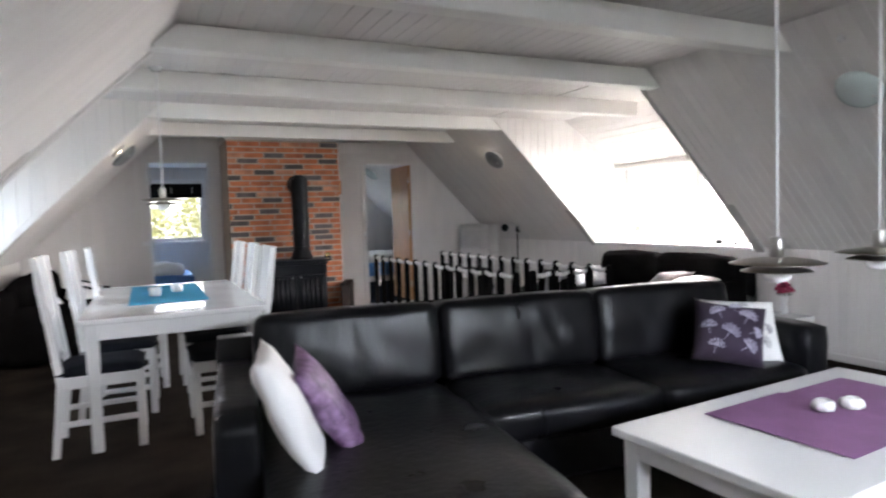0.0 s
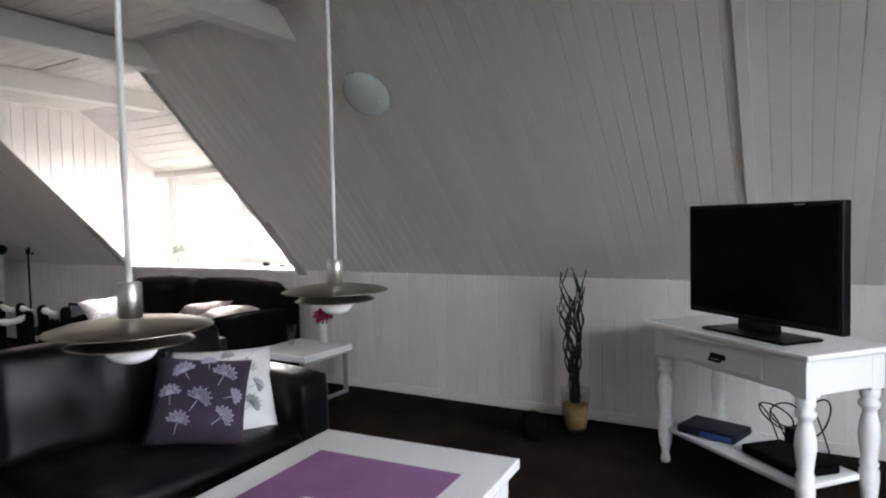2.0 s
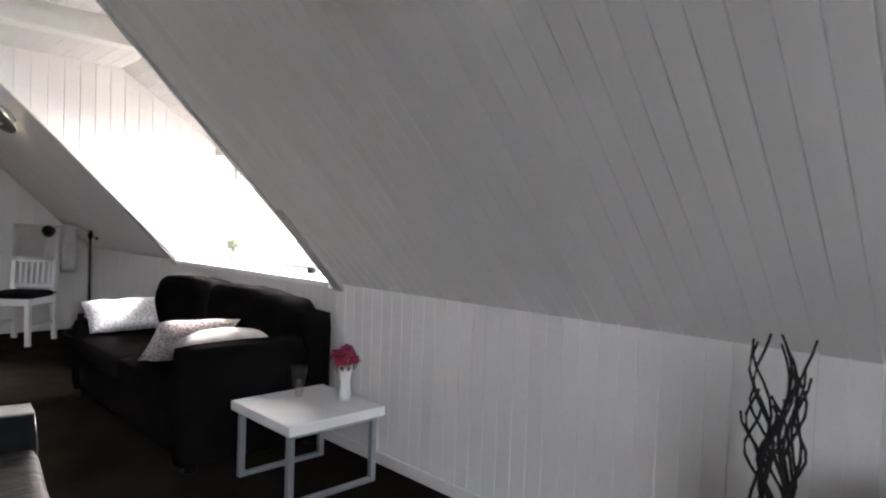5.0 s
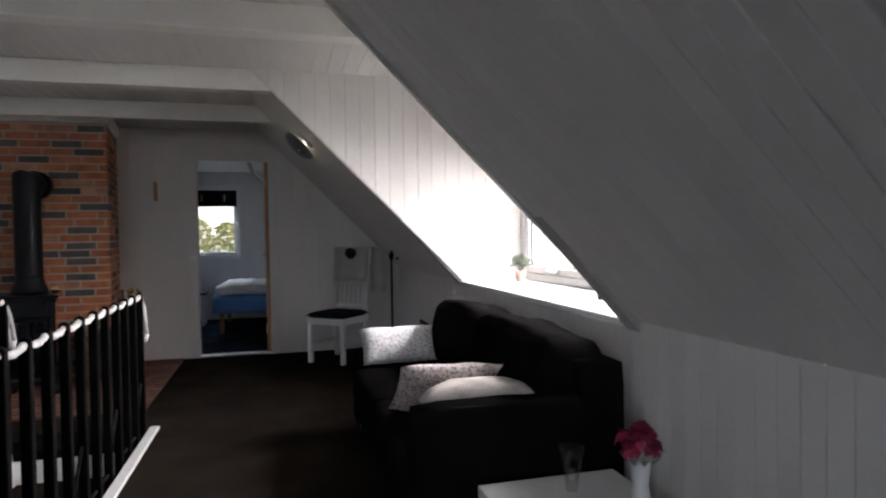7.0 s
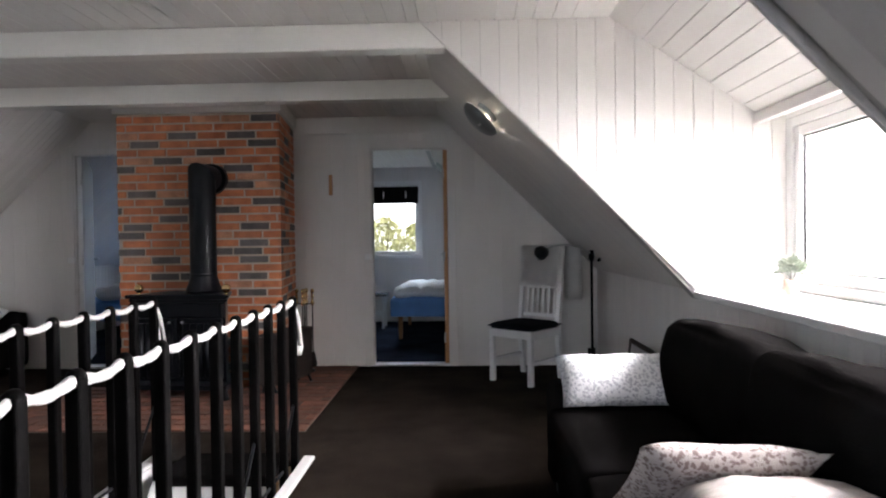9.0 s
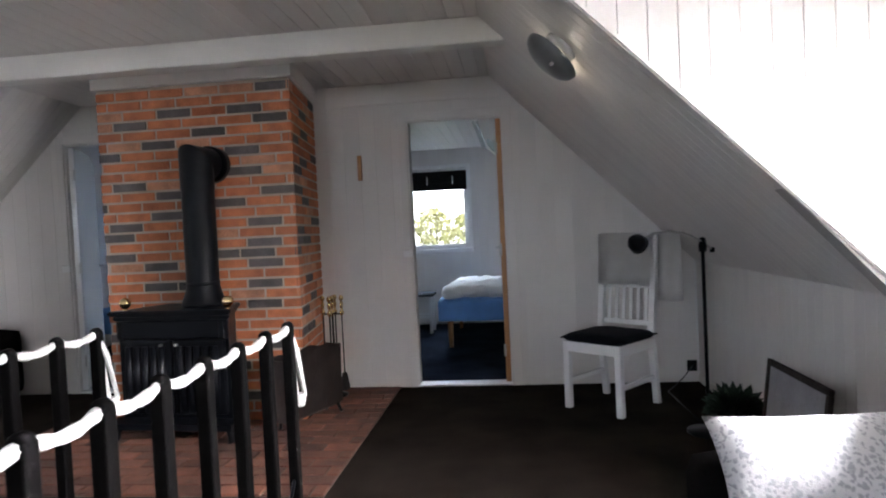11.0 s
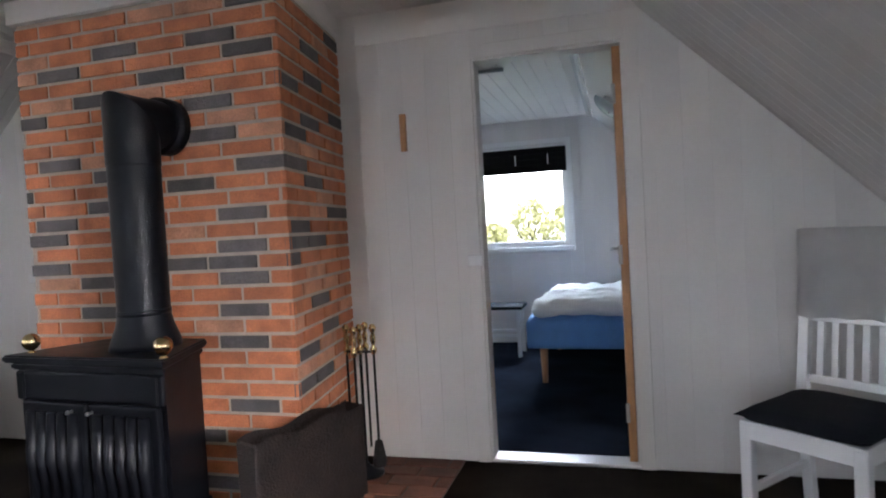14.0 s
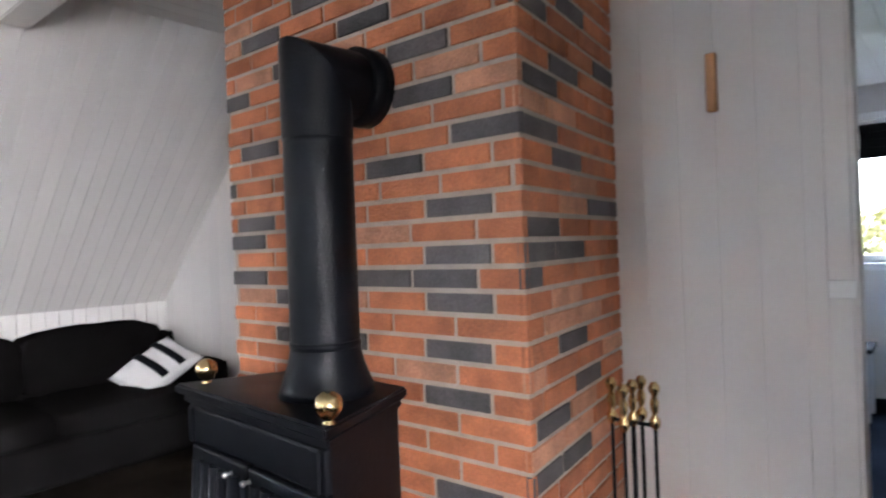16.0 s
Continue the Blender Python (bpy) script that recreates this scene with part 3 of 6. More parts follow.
# the bedroom's own sloping lining, with a bead along its top
b = bm_new()
prism(b, [(BEDX, LOW), (BEDX + 1.58, LOW - 1.375), (BEDX + 1.60, LOW - 1.35), (BEDX + 0.03, LOW + 0.012)], "y", YN + 0.112, YB - 0.002)
structure("wall_bedroom_slope", b, PAINT, "white sloping wall lining of the bedroom", "wall")
b = bm_new()
prism(b, [(BEDX - 0.03, LOW - 0.001), (BEDX - 0.03, LOW - 0.014), (BEDX - 0.004, LOW - 0.016), (BEDX + 0.022, LOW - 0.036), (BEDX + 0.030, LOW - 0.026)], "y", YN + 0.114, YB - 0.004)
structure("trim_bedroom_slope", b, GLOSS, "white bead between ceiling and sloping wall", "trim")

# wall between the bedrooms, and a lining over the bedrooms' ceiling
b = bm_new()
prism(b, section(2.20, 2.30, 0, 0.003), "y", YN + 0.112, YB)
structure("wall_between_bedrooms", b, PLASTER, "pale partition wall between the two bedrooms", "wall")

# doorways: casing, threshold, open door
for k, (x0, x1) in enumerate(DOORS):
    b = bm_new()
    for a, c, lo, hi in ((x0 - 0.065, x0, 0, HEAD + 0.065), (x1, x1 + 0.065, 0, HEAD + 0.065), (x0, x1, HEAD, HEAD + 0.065)):
        box(b, a, c, YN - 0.014, YN + 0.0, lo, hi, 0.003, 1)
    for a, c, lo, hi in ((x0, x0 + 0.012, 0, HEAD), (x1 - 0.012, x1, 0, HEAD), (x0 + 0.012, x1 - 0.012, HEAD - 0.012, HEAD)):
        box(b, a, c, YN - 0.002, YN + 0.11, lo, hi)
    structure("trim_door_casing", b, PAINT, "white painted door casing", "door casing")
    b = bm_new()
    box(b, x0, x1, YN - 0.01, YN + 0.11, 0.0, 0.018, 0.005, 1)
    structure("trim_threshold", b, GLOSS, "white worn door threshold", "threshold")
    b = bm_new()
    xl, xr = (x1 - 0.052, x1 - 0.014) if k else (x0 + 0.014, x0 + 0.052)
    box(b, xl, xr, YN + 0.03, YN + 0.74, 0.02, HEAD - 0.016, 0.003, 1)
    door = structure("door_" + str(k + 1), b, WOOD if k else GLOSS, "open door with a varnished pine edge" if k else "white door standing wide open", "door")
    b = bm_new()
    hx = xl - 0.045 if k else xr + 0.045
    tube(b, [(xl if k else xr, YN + 0.69, 1.02), (hx, YN + 0.69, 1.02), (hx, YN + 0.58, 1.02)], 0.009, 8)
    part("door_handle", b, STEEL, door)
    for z in (0.26, 1.02, 1.78):
        b = bm_new()
        tube(b, [((xl if k else xr), YN + 0.022, z - 0.045), ((xl if k else xr), YN + 0.022, z + 0.045)], 0.009, 8)
        part("hinge", b, STEEL, door)
    if k == 0:  # this one stands wide open
        door.matrix_world = pose(xl, YN + 0.03, 0, 0, 0, 24) @ Matrix.Translation((-xl, -YN - 0.03, 0))
    b = bm_new()
    sx = x0 - 0.045 if k else x0 - 0.045
    box(b, sx - 0.02, sx + 0.055, YN - 0.026, YN - 0.014, 0.995, 1.05, 0.004, 1)
    single("light_switch", b, GLOSS, Matrix(), "small white light switch on the door casing", "light switch")

# crown boards at the top of the end wall
b = bm_new()
box(b, 2.795, 4.2, YN - 0.012, YN, CEIL - 0.16, CEIL - 0.005, 0.003, 1)
structure("trim_crown", b, PAINT, "white board along the top of the wall", "trim")

# ---- outside ----
b = bm_new()
n = 24
vs = [[b.verts.new(((i / n - 0.5) * 1200, (j / n - 0.5) * 1200, -3.2)) for j in range(n + 1)] for i in range(n + 1)]
for i in range(n):
    for j in range(n):
        b.faces.new((vs[i][j], vs[i + 1][j], vs[i + 1][j + 1], vs[i][j + 1]))
structure("ground", b, GRASS, "green lawn round the house", "ground")

# glowing ring low over the horizon, for the blown-out white sky; hides far lawn
b = bm_new()
ring = [(math.cos(math.tau * k / 48) * 57 + 2.4, math.sin(math.tau * k / 48) * 57 + 5) for k in range(48)]
for (xa, ya), (xb, yb) in zip(ring, ring[1:] + ring[:1]):
    b.faces.new([b.verts.new(p) for p in ((xa, ya, -3.0), (xb, yb, -3.0), (xb, yb, 40), (xa, ya, 40))])
structure("backdrop", b, BACKDROP_GLOW, "glowing white backdrop for the blown-out sky beyond the garden", "sky")


def tree(x, y, h, seed):
    t = thing("tree", pose(x, y, -3.2), "leafy green garden tree", "tree", "garden trees")
    rng = random.Random(seed)
    b = bm_new()
    tube(b, [(0, 0, 0), (0.05, 0.03, h * 0.3), (0, 0, h * 0.6)], [0.16, 0.11, 0.05], 8)
    for _ in range(6):
        a, z = rng.uniform(0, 6.28), rng.uniform(0.3, 0.55) * h
        tube(b, [(0, 0, z), (math.cos(a) * h * 0.15, math.sin(a) * h * 0.15, z + h * 0.12), (math.cos(a) * h * 0.26, math.sin(a) * h * 0.26, z + h * 0.3)], [0.05, 0.035, 0.012], 6)
    part("trunk", b, TWIG, t)
    b = bm_new()
    for _ in range(1100):
        a, r, q = rng.uniform(0, 6.28), rng.random() ** 0.5, rng.uniform(-1, 1)
        rad = h * 0.34 * math.sqrt(max(0, 1 - q * q)) * r * (0.75 + 0.5 * noise.noise((math.cos(a) * 1.5 + seed, math.sin(a) * 1.5, q * 1.5)))
        p = Vector((math.cos(a) * rad, math.sin(a) * rad, h * 0.66 + q * h * 0.32))
        s = rng.uniform(0.08, 0.19)
        u, v = Vector((rng.gauss(0, 1), rng.gauss(0, 1), rng.gauss(0, 1))).normalized(), Vector((rng.gauss(0, 1), rng.gauss(0, 1), rng.gauss(0, 1))).normalized()
        b.faces.new([b.verts.new(p + s * w) for w in (u, v, -u, -v)])
    part("crown", b, HEDGE, t)


for k, (x, y, h) in enumerate(((3.4, 44, 6.2), (1.2, 43.2, 5.5), (-1.0, 44.5, 6.0), (-3.2, 43.5, 4.6), (-5.4, 44.2, 4.0), (-7.6, 43.6, 3.7), (-9.8, 44.6, 3.8), (-12.0, 44, 3.7), (6.0, 45, 6.0), (14, 52, 8), (34, 12, 5), (40, 20, 6))):
    tree(x, y, h, k + 3)
b = bm_new()
house = thing("neighbour_house", pose(34, 1.5, -3.2), "pale brick house with a red tiled roof beyond the garden", "house")
box(b, -5, 5, -7, 7, 0, 2.6)
prism(b, [(-5, 2.6), (5, 2.6), (0, 6.2)], "y", -7, -6.7)
prism(b, [(-5, 2.6), (5, 2.6), (0, 6.2)], "y", 6.7, 7)
part("wall", b, HOUSE_WALL, house)
b = bm_new()
prism(b, [(-5.5, 2.4), (0, 6.36), (0, 6.56), (-5.5, 2.6)], "y", -7.4, 7.4)
prism(b, [(5.5, 2.4), (0, 6.36), (0, 6.56), (5.5, 2.6)], "y", -7.4, 7.4)
part("roof", b, ROOF, house)
for y in (-5, -2, 1.5, 4.5):
    b = bm_new()
    box(b, -5.03, -4.98, y - 0.6, y + 0.6, 0.9, 2.1, 0.01, 1)
    w = part("window", b, GLOSS, house)
    b = bm_new()
    box(b, -5.05, -5.031, y - 0.52, y + 0.52, 0.98, 2.02)
    part("pane", b, SCREEN, w)

# ---- seating corner ----
def dim_box(x0, x1, y0, y1, z0, z1, bevel=0.03, seg=3, amp=0.004, seed=0.0, cuts=6, bulge=0.0):
    """A padded block with soft edges and a slightly uneven, bulging skin."""
    b = bm_new()
    box(b, x0, x1, y0, y1, z0, z1)
    bmesh.ops.subdivide_edges(b, edges=b.edges[:], cuts=cuts, use_grid_fill=True)
    c, h = Vector(((x0 + x1) / 2, (y0 + y1) / 2, (z0 + z1) / 2)), Vector(((x1 - x0) / 2, (y1 - y0) / 2, (z1 - z0) / 2))
    for v in b.verts:
        d = v.co - c
        u = Vector((d.x / h.x, d.y / h.y, d.z / h.z))
        core = Vector([max(-(hh - bevel), min(hh - bevel, dd)) for dd, hh in zip(d, h)])
        off = d - core
        if off.length > 1e-6:
            d = core + off.normalized() * min(bevel, off.length)
        n = off.normalized() if off.length > 1e-6 else Vector((0, 0, 0))
        flat = [1 - min(1, abs(q)) ** 2 for q in u]
        swell = max(flat[1] * flat[2] * (abs(u.x) > 0.98), flat[0] * flat[2] * (abs(u.y) > 0.98), flat[0] * flat[1] * (abs(u.z) > 0.98))
        q = c + d
        v.co = q + n * (bulge * swell + amp * noise.noise((q.x * 7 + seed, q.y * 7, q.z * 7)))
    for f in b.faces:
        f.smooth = True
    return b


# corner sofa in black leather
sofa = thing("corner_sofa", pose(0.86, 3.60, 0, 0, 0, -6.8), "black leather corner sofa with a chaise end", "sofa")
L, ARM = 3.05, 0.17
part("base", dim_box(0.02, L - 0.02, -0.90, -0.04, 0.07, 0.28, 0.02, seed=1), LEATHER, sofa)
part("chaise_base", dim_box(0.02, 0.93, -1.78, -0.902, 0.07, 0.28, 0.02, seed=2), LEATHER, sofa)
part("back_frame", dim_box(0.0, L, -0.16, 0.0, 0.08, 0.70, 0.03, seed=3), LEATHER, sofa)
part("armrest", dim_box(0.0, ARM, -1.12, -0.161, 0.08, 0.60, 0.035, seed=4), LEATHER, sofa)
part("armrest", dim_box(L - ARM, L, -0.88, -0.161, 0.08, 0.62, 0.035, seed=5), LEATHER, sofa)
third = (L - 2 * ARM) / 3
for k in range(3):
    x0 = ARM + third * k
    part("seat_cushion", dim_box(x0 + 0.004, x0 + third - 0.004, (-1.80 if k == 0 else -0.93), -0.30, 0.26, 0.43, 0.05, amp=0.010, seed=6 + k, cuts=10, bulge=0.014), LEATHER, sofa)
    b = dim_box(x0 + 0.006, x0 + third - 0.006, -0.40, -0.12, 0.40, 0.80, 0.045, amp=0.006, seed=10 + k * 3, cuts=22, bulge=0.012)
    for v in b.verts:
        if v.co.y < -0.30:
            q = (v.co.z - 0.40) / 0.40
            v.co.y += 0.011 * noise.noise((v.co.x * 15 + v.co.z * 5 + k * 7, v.co.z * 3, k)) * math.sin(math.pi * min(1, max(0, q * 0.9 + 0.05)))
    lean = Matrix.Translation((0, -0.2, 0.42)) @ Matrix.Rotation(radians(-7), 4, "X") @ Matrix.Translation((0, 0.2, -0.42))
    for v in b.verts:
        v.co = lean @ v.co
    part("back_cushion", b, LEATHER, sofa)
for x, y in ((0.1, -0.1), (L - 0.1, -0.1), (0.1, -1.7), (0.85, -1.7), (L - 0.1, -0.9)):
    b = bm_new()
    box(b, x - 0.035, x + 0.035, y - 0.035, y + 0.035, 0.0, 0.08, 0.004, 1)
    part("foot", b, IRON, sofa)
# piping highlights along the seats
for x0 in (ARM + third, ARM + 2 * third):
    b = bm_new()
    tube(b, [(x0 + 0.03, -0.915, 0.35), (x0 + third - 0.03, -0.915, 0.35)], 0.006, 6)
    part("piping", b, LEATHER, sofa)


def pillow(label, mat, m, w=0.46, d=0.46, h=0.15, seed=0.0, extra=None):
    b = bm_new()
    cushion(b, w, d, h, seed=seed, wrinkle=0.010)
    ob = single("cushion", b, mat, m, label, "cushion")
    if extra:
        extra(ob, w, d, h)
    return ob


def facing(place, normal, spin=0.0):
    """A pose whose z points along normal."""
    q = Vector(normal).to_track_quat("Z", "Y").to_matrix().to_4x4()
    return Matrix.Translation(place) @ q @ Matrix.Rotation(radians(spin), 4, "Z")


pillow("white cotton cushion leaning on the sofa arm", WHITE_CLOTH, facing((0.99, 2.50, 0.60), (0.90, -0.18, 0.42), 0), 0.44, 0.46, 0.125, 1)
pillow("shiny purple patterned cushion leaning on a white one", LILAC, facing((1.16, 2.61, 0.56), (0.82, -0.22, 0.53), 6), 0.40, 0.43, 0.115, 2)


def flower_print(ob, w, d, h, mat=None):
    """Dandelion heads printed on the cushion: umbels of fine strokes with dots at their tips, on its face."""
    def lift(x, y):
        u, v = min(1, abs(2 * x / w)), min(1, abs(2 * y / d))
        return h / 2 * max(0.0, (1 - u ** 2.6) * (1 - v ** 2.6)) ** 0.45 + 0.003
    for cx, cy, r, a0 in ((0.08, 0.08, 0.048, 70), (-0.06, 0.09, 0.042, 120), (0.0, -0.02, 0.050, 60), (0.09, -0.08, 0.042, 40), (-0.10, 0.0, 0.040, 100), (-0.06, -0.10, 0.042, 80), (0.02, 0.13, 0.030, 100), (0.12, 0.0, 0.032, 20)):
        b = bm_new()
        for k in range(15):
            a = radians(a0 + (k - 7) * 13)
            rr = r * (1.0 if k % 2 else 0.82)
            pts = [(cx + rr * q * math.cos(a), cy + rr * q * math.sin(a)) for q in (0.1, 0.6, 0.9, 1.0)]
            tube(b, [(x, y, lift(x, y)) for x, y in pts], [0.0010, 0.0012, 0.0022, 0.0045], 4)
        a = radians(a0 + 180)
        pts = [(cx + r * q * math.cos(a), cy + r * q * math.sin(a)) for q in (0.0, 0.5, 1.0)]
        tube(b, [(x, y, lift(x, y)) for x, y in pts], [0.0016, 0.0014, 0.0010], 4)
        part("flower_print", b, mat or LILAC_PALE, ob, "dandelion print")


def grey_print(ob, w, d, h):
    flower_print(ob, w, d, h, GREY_PRINT)


GREY_PRINT = material("pale_grey_print", (0.34, 0.33, 0.35), 0.9, 0.1)
LILAC_PALE = material("pale_lilac_print", (0.45, 0.42, 0.52), 0.9, 0.1)
pillow("white cotton cushion with grey dandelion print behind a plum one", WHITE_CLOTH, facing((3.47, 2.67, 0.56), (-0.40, -0.72, 0.56), -4), 0.42, 0.40, 0.15, 4, grey_print)
pillow("plum cotton cushion with pale dandelion print", PLUM, facing((3.30, 2.60, 0.585), (-0.56, -0.64, 0.53), -8), 0.35, 0.34, 0.15, 3, flower_print)


# coffee table
def plank_table(name, m, w, d, h, top, leg, apron, mat, label, category):
    t = thing(name, m, label, category)
    b = bm_new()
    box(b, -w / 2, w / 2, -d / 2, d / 2, h - top, h, 0.006, 2)
    part("tabletop", b, mat, t)
    for sx in (-1, 1):
        for sy in (-1, 1):
            b = bm_new()
            x, y = sx * (w / 2 - 0.03 - leg / 2), sy * (d / 2 - 0.03 - leg / 2)
            box(b, x - leg / 2, x + leg / 2, y - leg / 2, y + leg / 2, 0, h - top, 0.004, 1)
            for v in b.verts:
                if v.co.z < 0.01:
                    v.co.x, v.co.y = x + (v.co.x - x) * 0.8, y + (v.co.y - y) * 0.8
            part("leg", b, mat, t)
    for sx in (-1, 1):
        b = bm_new()
        x = sx * (w / 2 - 0.045)
        box(b, x - 0.011, x + 0.011, -d / 2 + 0.03 + leg, d / 2 - 0.03 - leg, h - top - apron, h - top, 0.002, 1)
        part("apron", b, mat, t)
        b = bm_new()
        y = sx * (d / 2 - 0.045)
        box(b, -w / 2 + 0.03 + leg, w / 2 - 0.03 - leg, y - 0.011, y + 0.011, h - top - apron, h - top, 0.002, 1)
        part("apron", b, mat, t)
    return t


CT = pose(2.831, 1.7485, 0, 0, 0, 3.8)
plank_table("coffee_table", CT, 1.48, 0.77, 0.465, 0.035, 0.07, 0.07, GLOSS, "white painted wooden coffee table with square legs", "coffee table")


def mat_at(name, m, w, d, mat, label, thick=0.004):
    b = bm_new()
    box(b, -w / 2, w / 2, -d / 2, d / 2, 0, thick, 0.0012, 1)
    return single(name, b, mat, m, label, "placemat")


mat_at("placemat", CT @ pose(0.30, 0.0, 0.4655), 0.48, 0.53, PURPLE, "purple felt placemat on the coffee table")
mat_at("placemat", CT @ pose(-0.13, 0.006, 0.4700, 0, 0, 0.5), 0.48, 0.53, PURPLE, "purple felt placemat overlapping another")


def candle_holder(m, label):
    t = thing("candle_holder", m, label, "candle holder", "candle holders")
    b = bm_new()
    lathe(b, [(0.022, 0), (0.036, 0.006), (0.041, 0.020), (0.036, 0.036), (0.024, 0.044), (0.020, 0.040), (0.019, 0.030), (0.0, 0.030)], 24)
    for v in b.verts:
        r = math.hypot(v.co.x, v.co.y)
        if r > 0.03:
            k = 1 + 0.07 * math.cos(8 * math.atan2(v.co.y, v.co.x))
            v.co.x, v.co.y = v.co.x * k, v.co.y * k
    part("bowl", b, GLOSS, t)
    b = bm_new()
    lathe(b, [(0.018, 0.0305), (0.018, 0.038), (0.0, 0.039)], 16)
    part("tealight", b, WHITE_CLOTH, t)


candle_holder(CT @ pose(0.004, 0.04, 0.4745), "white scalloped ceramic candle holder on a placemat")
candle_holder(CT @ pose(0.113, -0.005, 0.4745, 0, 0, 20), "white scalloped ceramic candle holder on a placemat")


# pendant lamps
def pendant(m, drop, group, label):
    """Origin at the top of the metal neck; the cord runs drop metres up."""
    t = thing("pendant_lamp", m, label, "pendant lamp", group)
    b = bm_new()
    tube(b, [(0, 0, 0), (0.002, 0, drop * 0.5), (0, 0, drop)], 0.006, 8)
    part("cord", b, GLOSS, t)
    b = bm_new()
    lathe(b, [(0.0, -0.075), (0.021, -0.075), (0.021, -0.003), (0.018, 0.0), (0.0, 0.0)], 20)
    part("neck", b, STEEL, t)
    b = bm_new()
    lathe(b, [(0.020, -0.066), (0.060, -0.068), (0.115, -0.076), (0.143, -0.084), (0.145, -0.086), (0.142, -0.087), (0.113, -0.079), (0.06, -0.071), (0.020, -0.069)], 40)
    part("shade", b, PENDANT, t)
    b = bm_new()
    lathe(b, [(0.03, -0.096), (0.075, -0.100), (0.108, -0.110), (0.110, -0.112), (0.106, -0.112), (0.074, -0.103), (0.03, -0.099)], 40)
    part("lower_shade", b, PENDANT, t)
    b = bm_new()
    lathe(b, [(0.030, -0.076), (0.046, -0.112), (0.045, -0.130), (0.034, -0.144), (0.014, -0.151), (0.0, -0.152)][::-1], 28)
    part("bulb_glass", b, GLOSS, t)
    b = bm_new()
    lathe(b, [(0.0, drop - 0.03), (0.03, drop - 0.03), (0.05, drop - 0.002), (0.0, drop)], 20)
    part("ceiling_rose", b, GLOSS, t)


pendant(pose(2.447, 1.697, 1.146), CEIL - 1.146, "pendants over the coffee table", "brushed steel disc pendant lamp over the coffee table")
pendant(pose(3.08, 1.736, 1.146), CEIL - 1.146, "pendants over the coffee table", "brushed steel disc pendant lamp over the coffee table")
pendant(pose(0.69, 5.0, 1.50), CEIL - 1.50, "pendant over the dining table", "brushed steel disc pendant lamp over the dining table")


def wall_globe(place, normal, mat, label, lit=False):
    """A dish of glass on a round mount; its own x runs north along the wall. A lit one is tipped open to the north."""
    z = Vector(normal).normalized()
    x = Vector((0, 1, 0))
    m = Matrix((x, z.cross(x), z)).transposed().to_4x4()
    m.translation = Vector(place)
    t = thing("wall_lamp", m, label, "wall lamp", "dome lamps on the slopes")
    b = bm_new()
    lathe(b, [(0.0, 0.0), (0.075, 0.0), (0.075, 0.02), (0.0, 0.02)], 24)
    part("mount", b, GLOSS, t)
    tip = Matrix.Translation((0.0, 0, 0.022)) @ Matrix.Rotation(radians(-3), 4, "Y") if lit else Matrix()
    b = bm_new()
    lathe(b, [(0.0, 0.090), (0.055, 0.086), (0.093, 0.076), (0.118, 0.060), (0.128, 0.042), (0.128, 0.035), (0.132, 0.036), (0.132, 0.044), (0.122, 0.064), (0.095, 0.082), (0.055, 0.094), (0.0, 0.098)], 36, tip)
    bmesh.ops.recalc_face_normals(b, faces=b.faces[:])
    part("shade", b, mat, t, "smoky grey glass dish" if lit else "frosted pale green glass dome")
    b = bm_new()
    lathe(b, [(0.0, 0.0), (0.007, 0.0), (0.007, 0.016), (0.0, 0.020)], 10, tip @ Matrix.Translation((-0.085, 0.03, 0.078)))
    part("knob", b, STEEL, t)
    if lit:
        bulb = new("dome_bulb", bpy.data.lights.new("dome_bulb", "POINT"))
        bulb.data.energy, bulb.data.color, bulb.data.shadow_soft_size = 0.8, (1.0, 0.86, 0.62), 0.03
        bulb.location = m @ Vector((0.115, 0.01, 0.05))


NE = Vector((-(CEIL - KNEE), 0, -(XE - XTE))).normalized()
NW = Vector((CEIL - KNEE, 0, -(XTW - XW))).normalized()


def on_slope(side, z, y):
    f = (z - KNEE) / (CEIL - KNEE)
    return Vector((XE + (XTE - XE) * f, y, z)) if side == "east" else Vector((XW + (XTW - XW) * f, y, z))


wall_globe(on_slope("east", 1.943, 2.585), NE, OPAL, "frosted green glass dome lamp on the sloping wall")
wall_globe(on_slope("east", 1.943, 6.79), NE, SHADE_GREY, "lit grey glass dish lamp on the sloping wall", True)
wall_globe(on_slope("west", 1.943, 6.79), NW, SHADE_GREY, "lit grey glass dish lamp on the sloping wall", True)
b = bm_new()
lathe(b, [(0.0, 0.0), (0.022, 0.0), (0.018, 0.02), (0.0, 0.024)], 14)
single("smoke_sensor", b, GLOSS, facing(on_slope("east", 2.188, 2.557), NE), "small round white sensor on the sloping wall", "sensor")


# two-seat sofa under the dormer
love = thing("two_seat_sofa", pose(5.455, 5.01, 0, 0, 0, -90), "black suede two-seat sofa against the knee wall", "sofa")
# its own x runs along the wall, its front points along -y
W2 = 1.86
part("base", dim_box(-W2 / 2 + 0.03, W2 / 2 - 0.03, -0.80, -0.02, 0.06, 0.30, 0.03, seed=21), FABRIC_DARK, love)
part("back_frame", dim_box(-W2 / 2, W2 / 2, -0.20, 0.0, 0.06, 0.735, 0.035, seed=22), FABRIC_DARK, love)
part("armrest", dim_box(-W2 / 2, -W2 / 2 + 0.15, -0.82, -0.02, 0.04, 0.53, 0.06, seed=23, amp=0.01), FABRIC_DARK, love)
part("armrest", dim_box(W2 / 2 - 0.15, W2 / 2, -0.82, -0.02, 0.04, 0.605, 0.035, seed=24, amp=0.006), FABRIC_DARK, love)
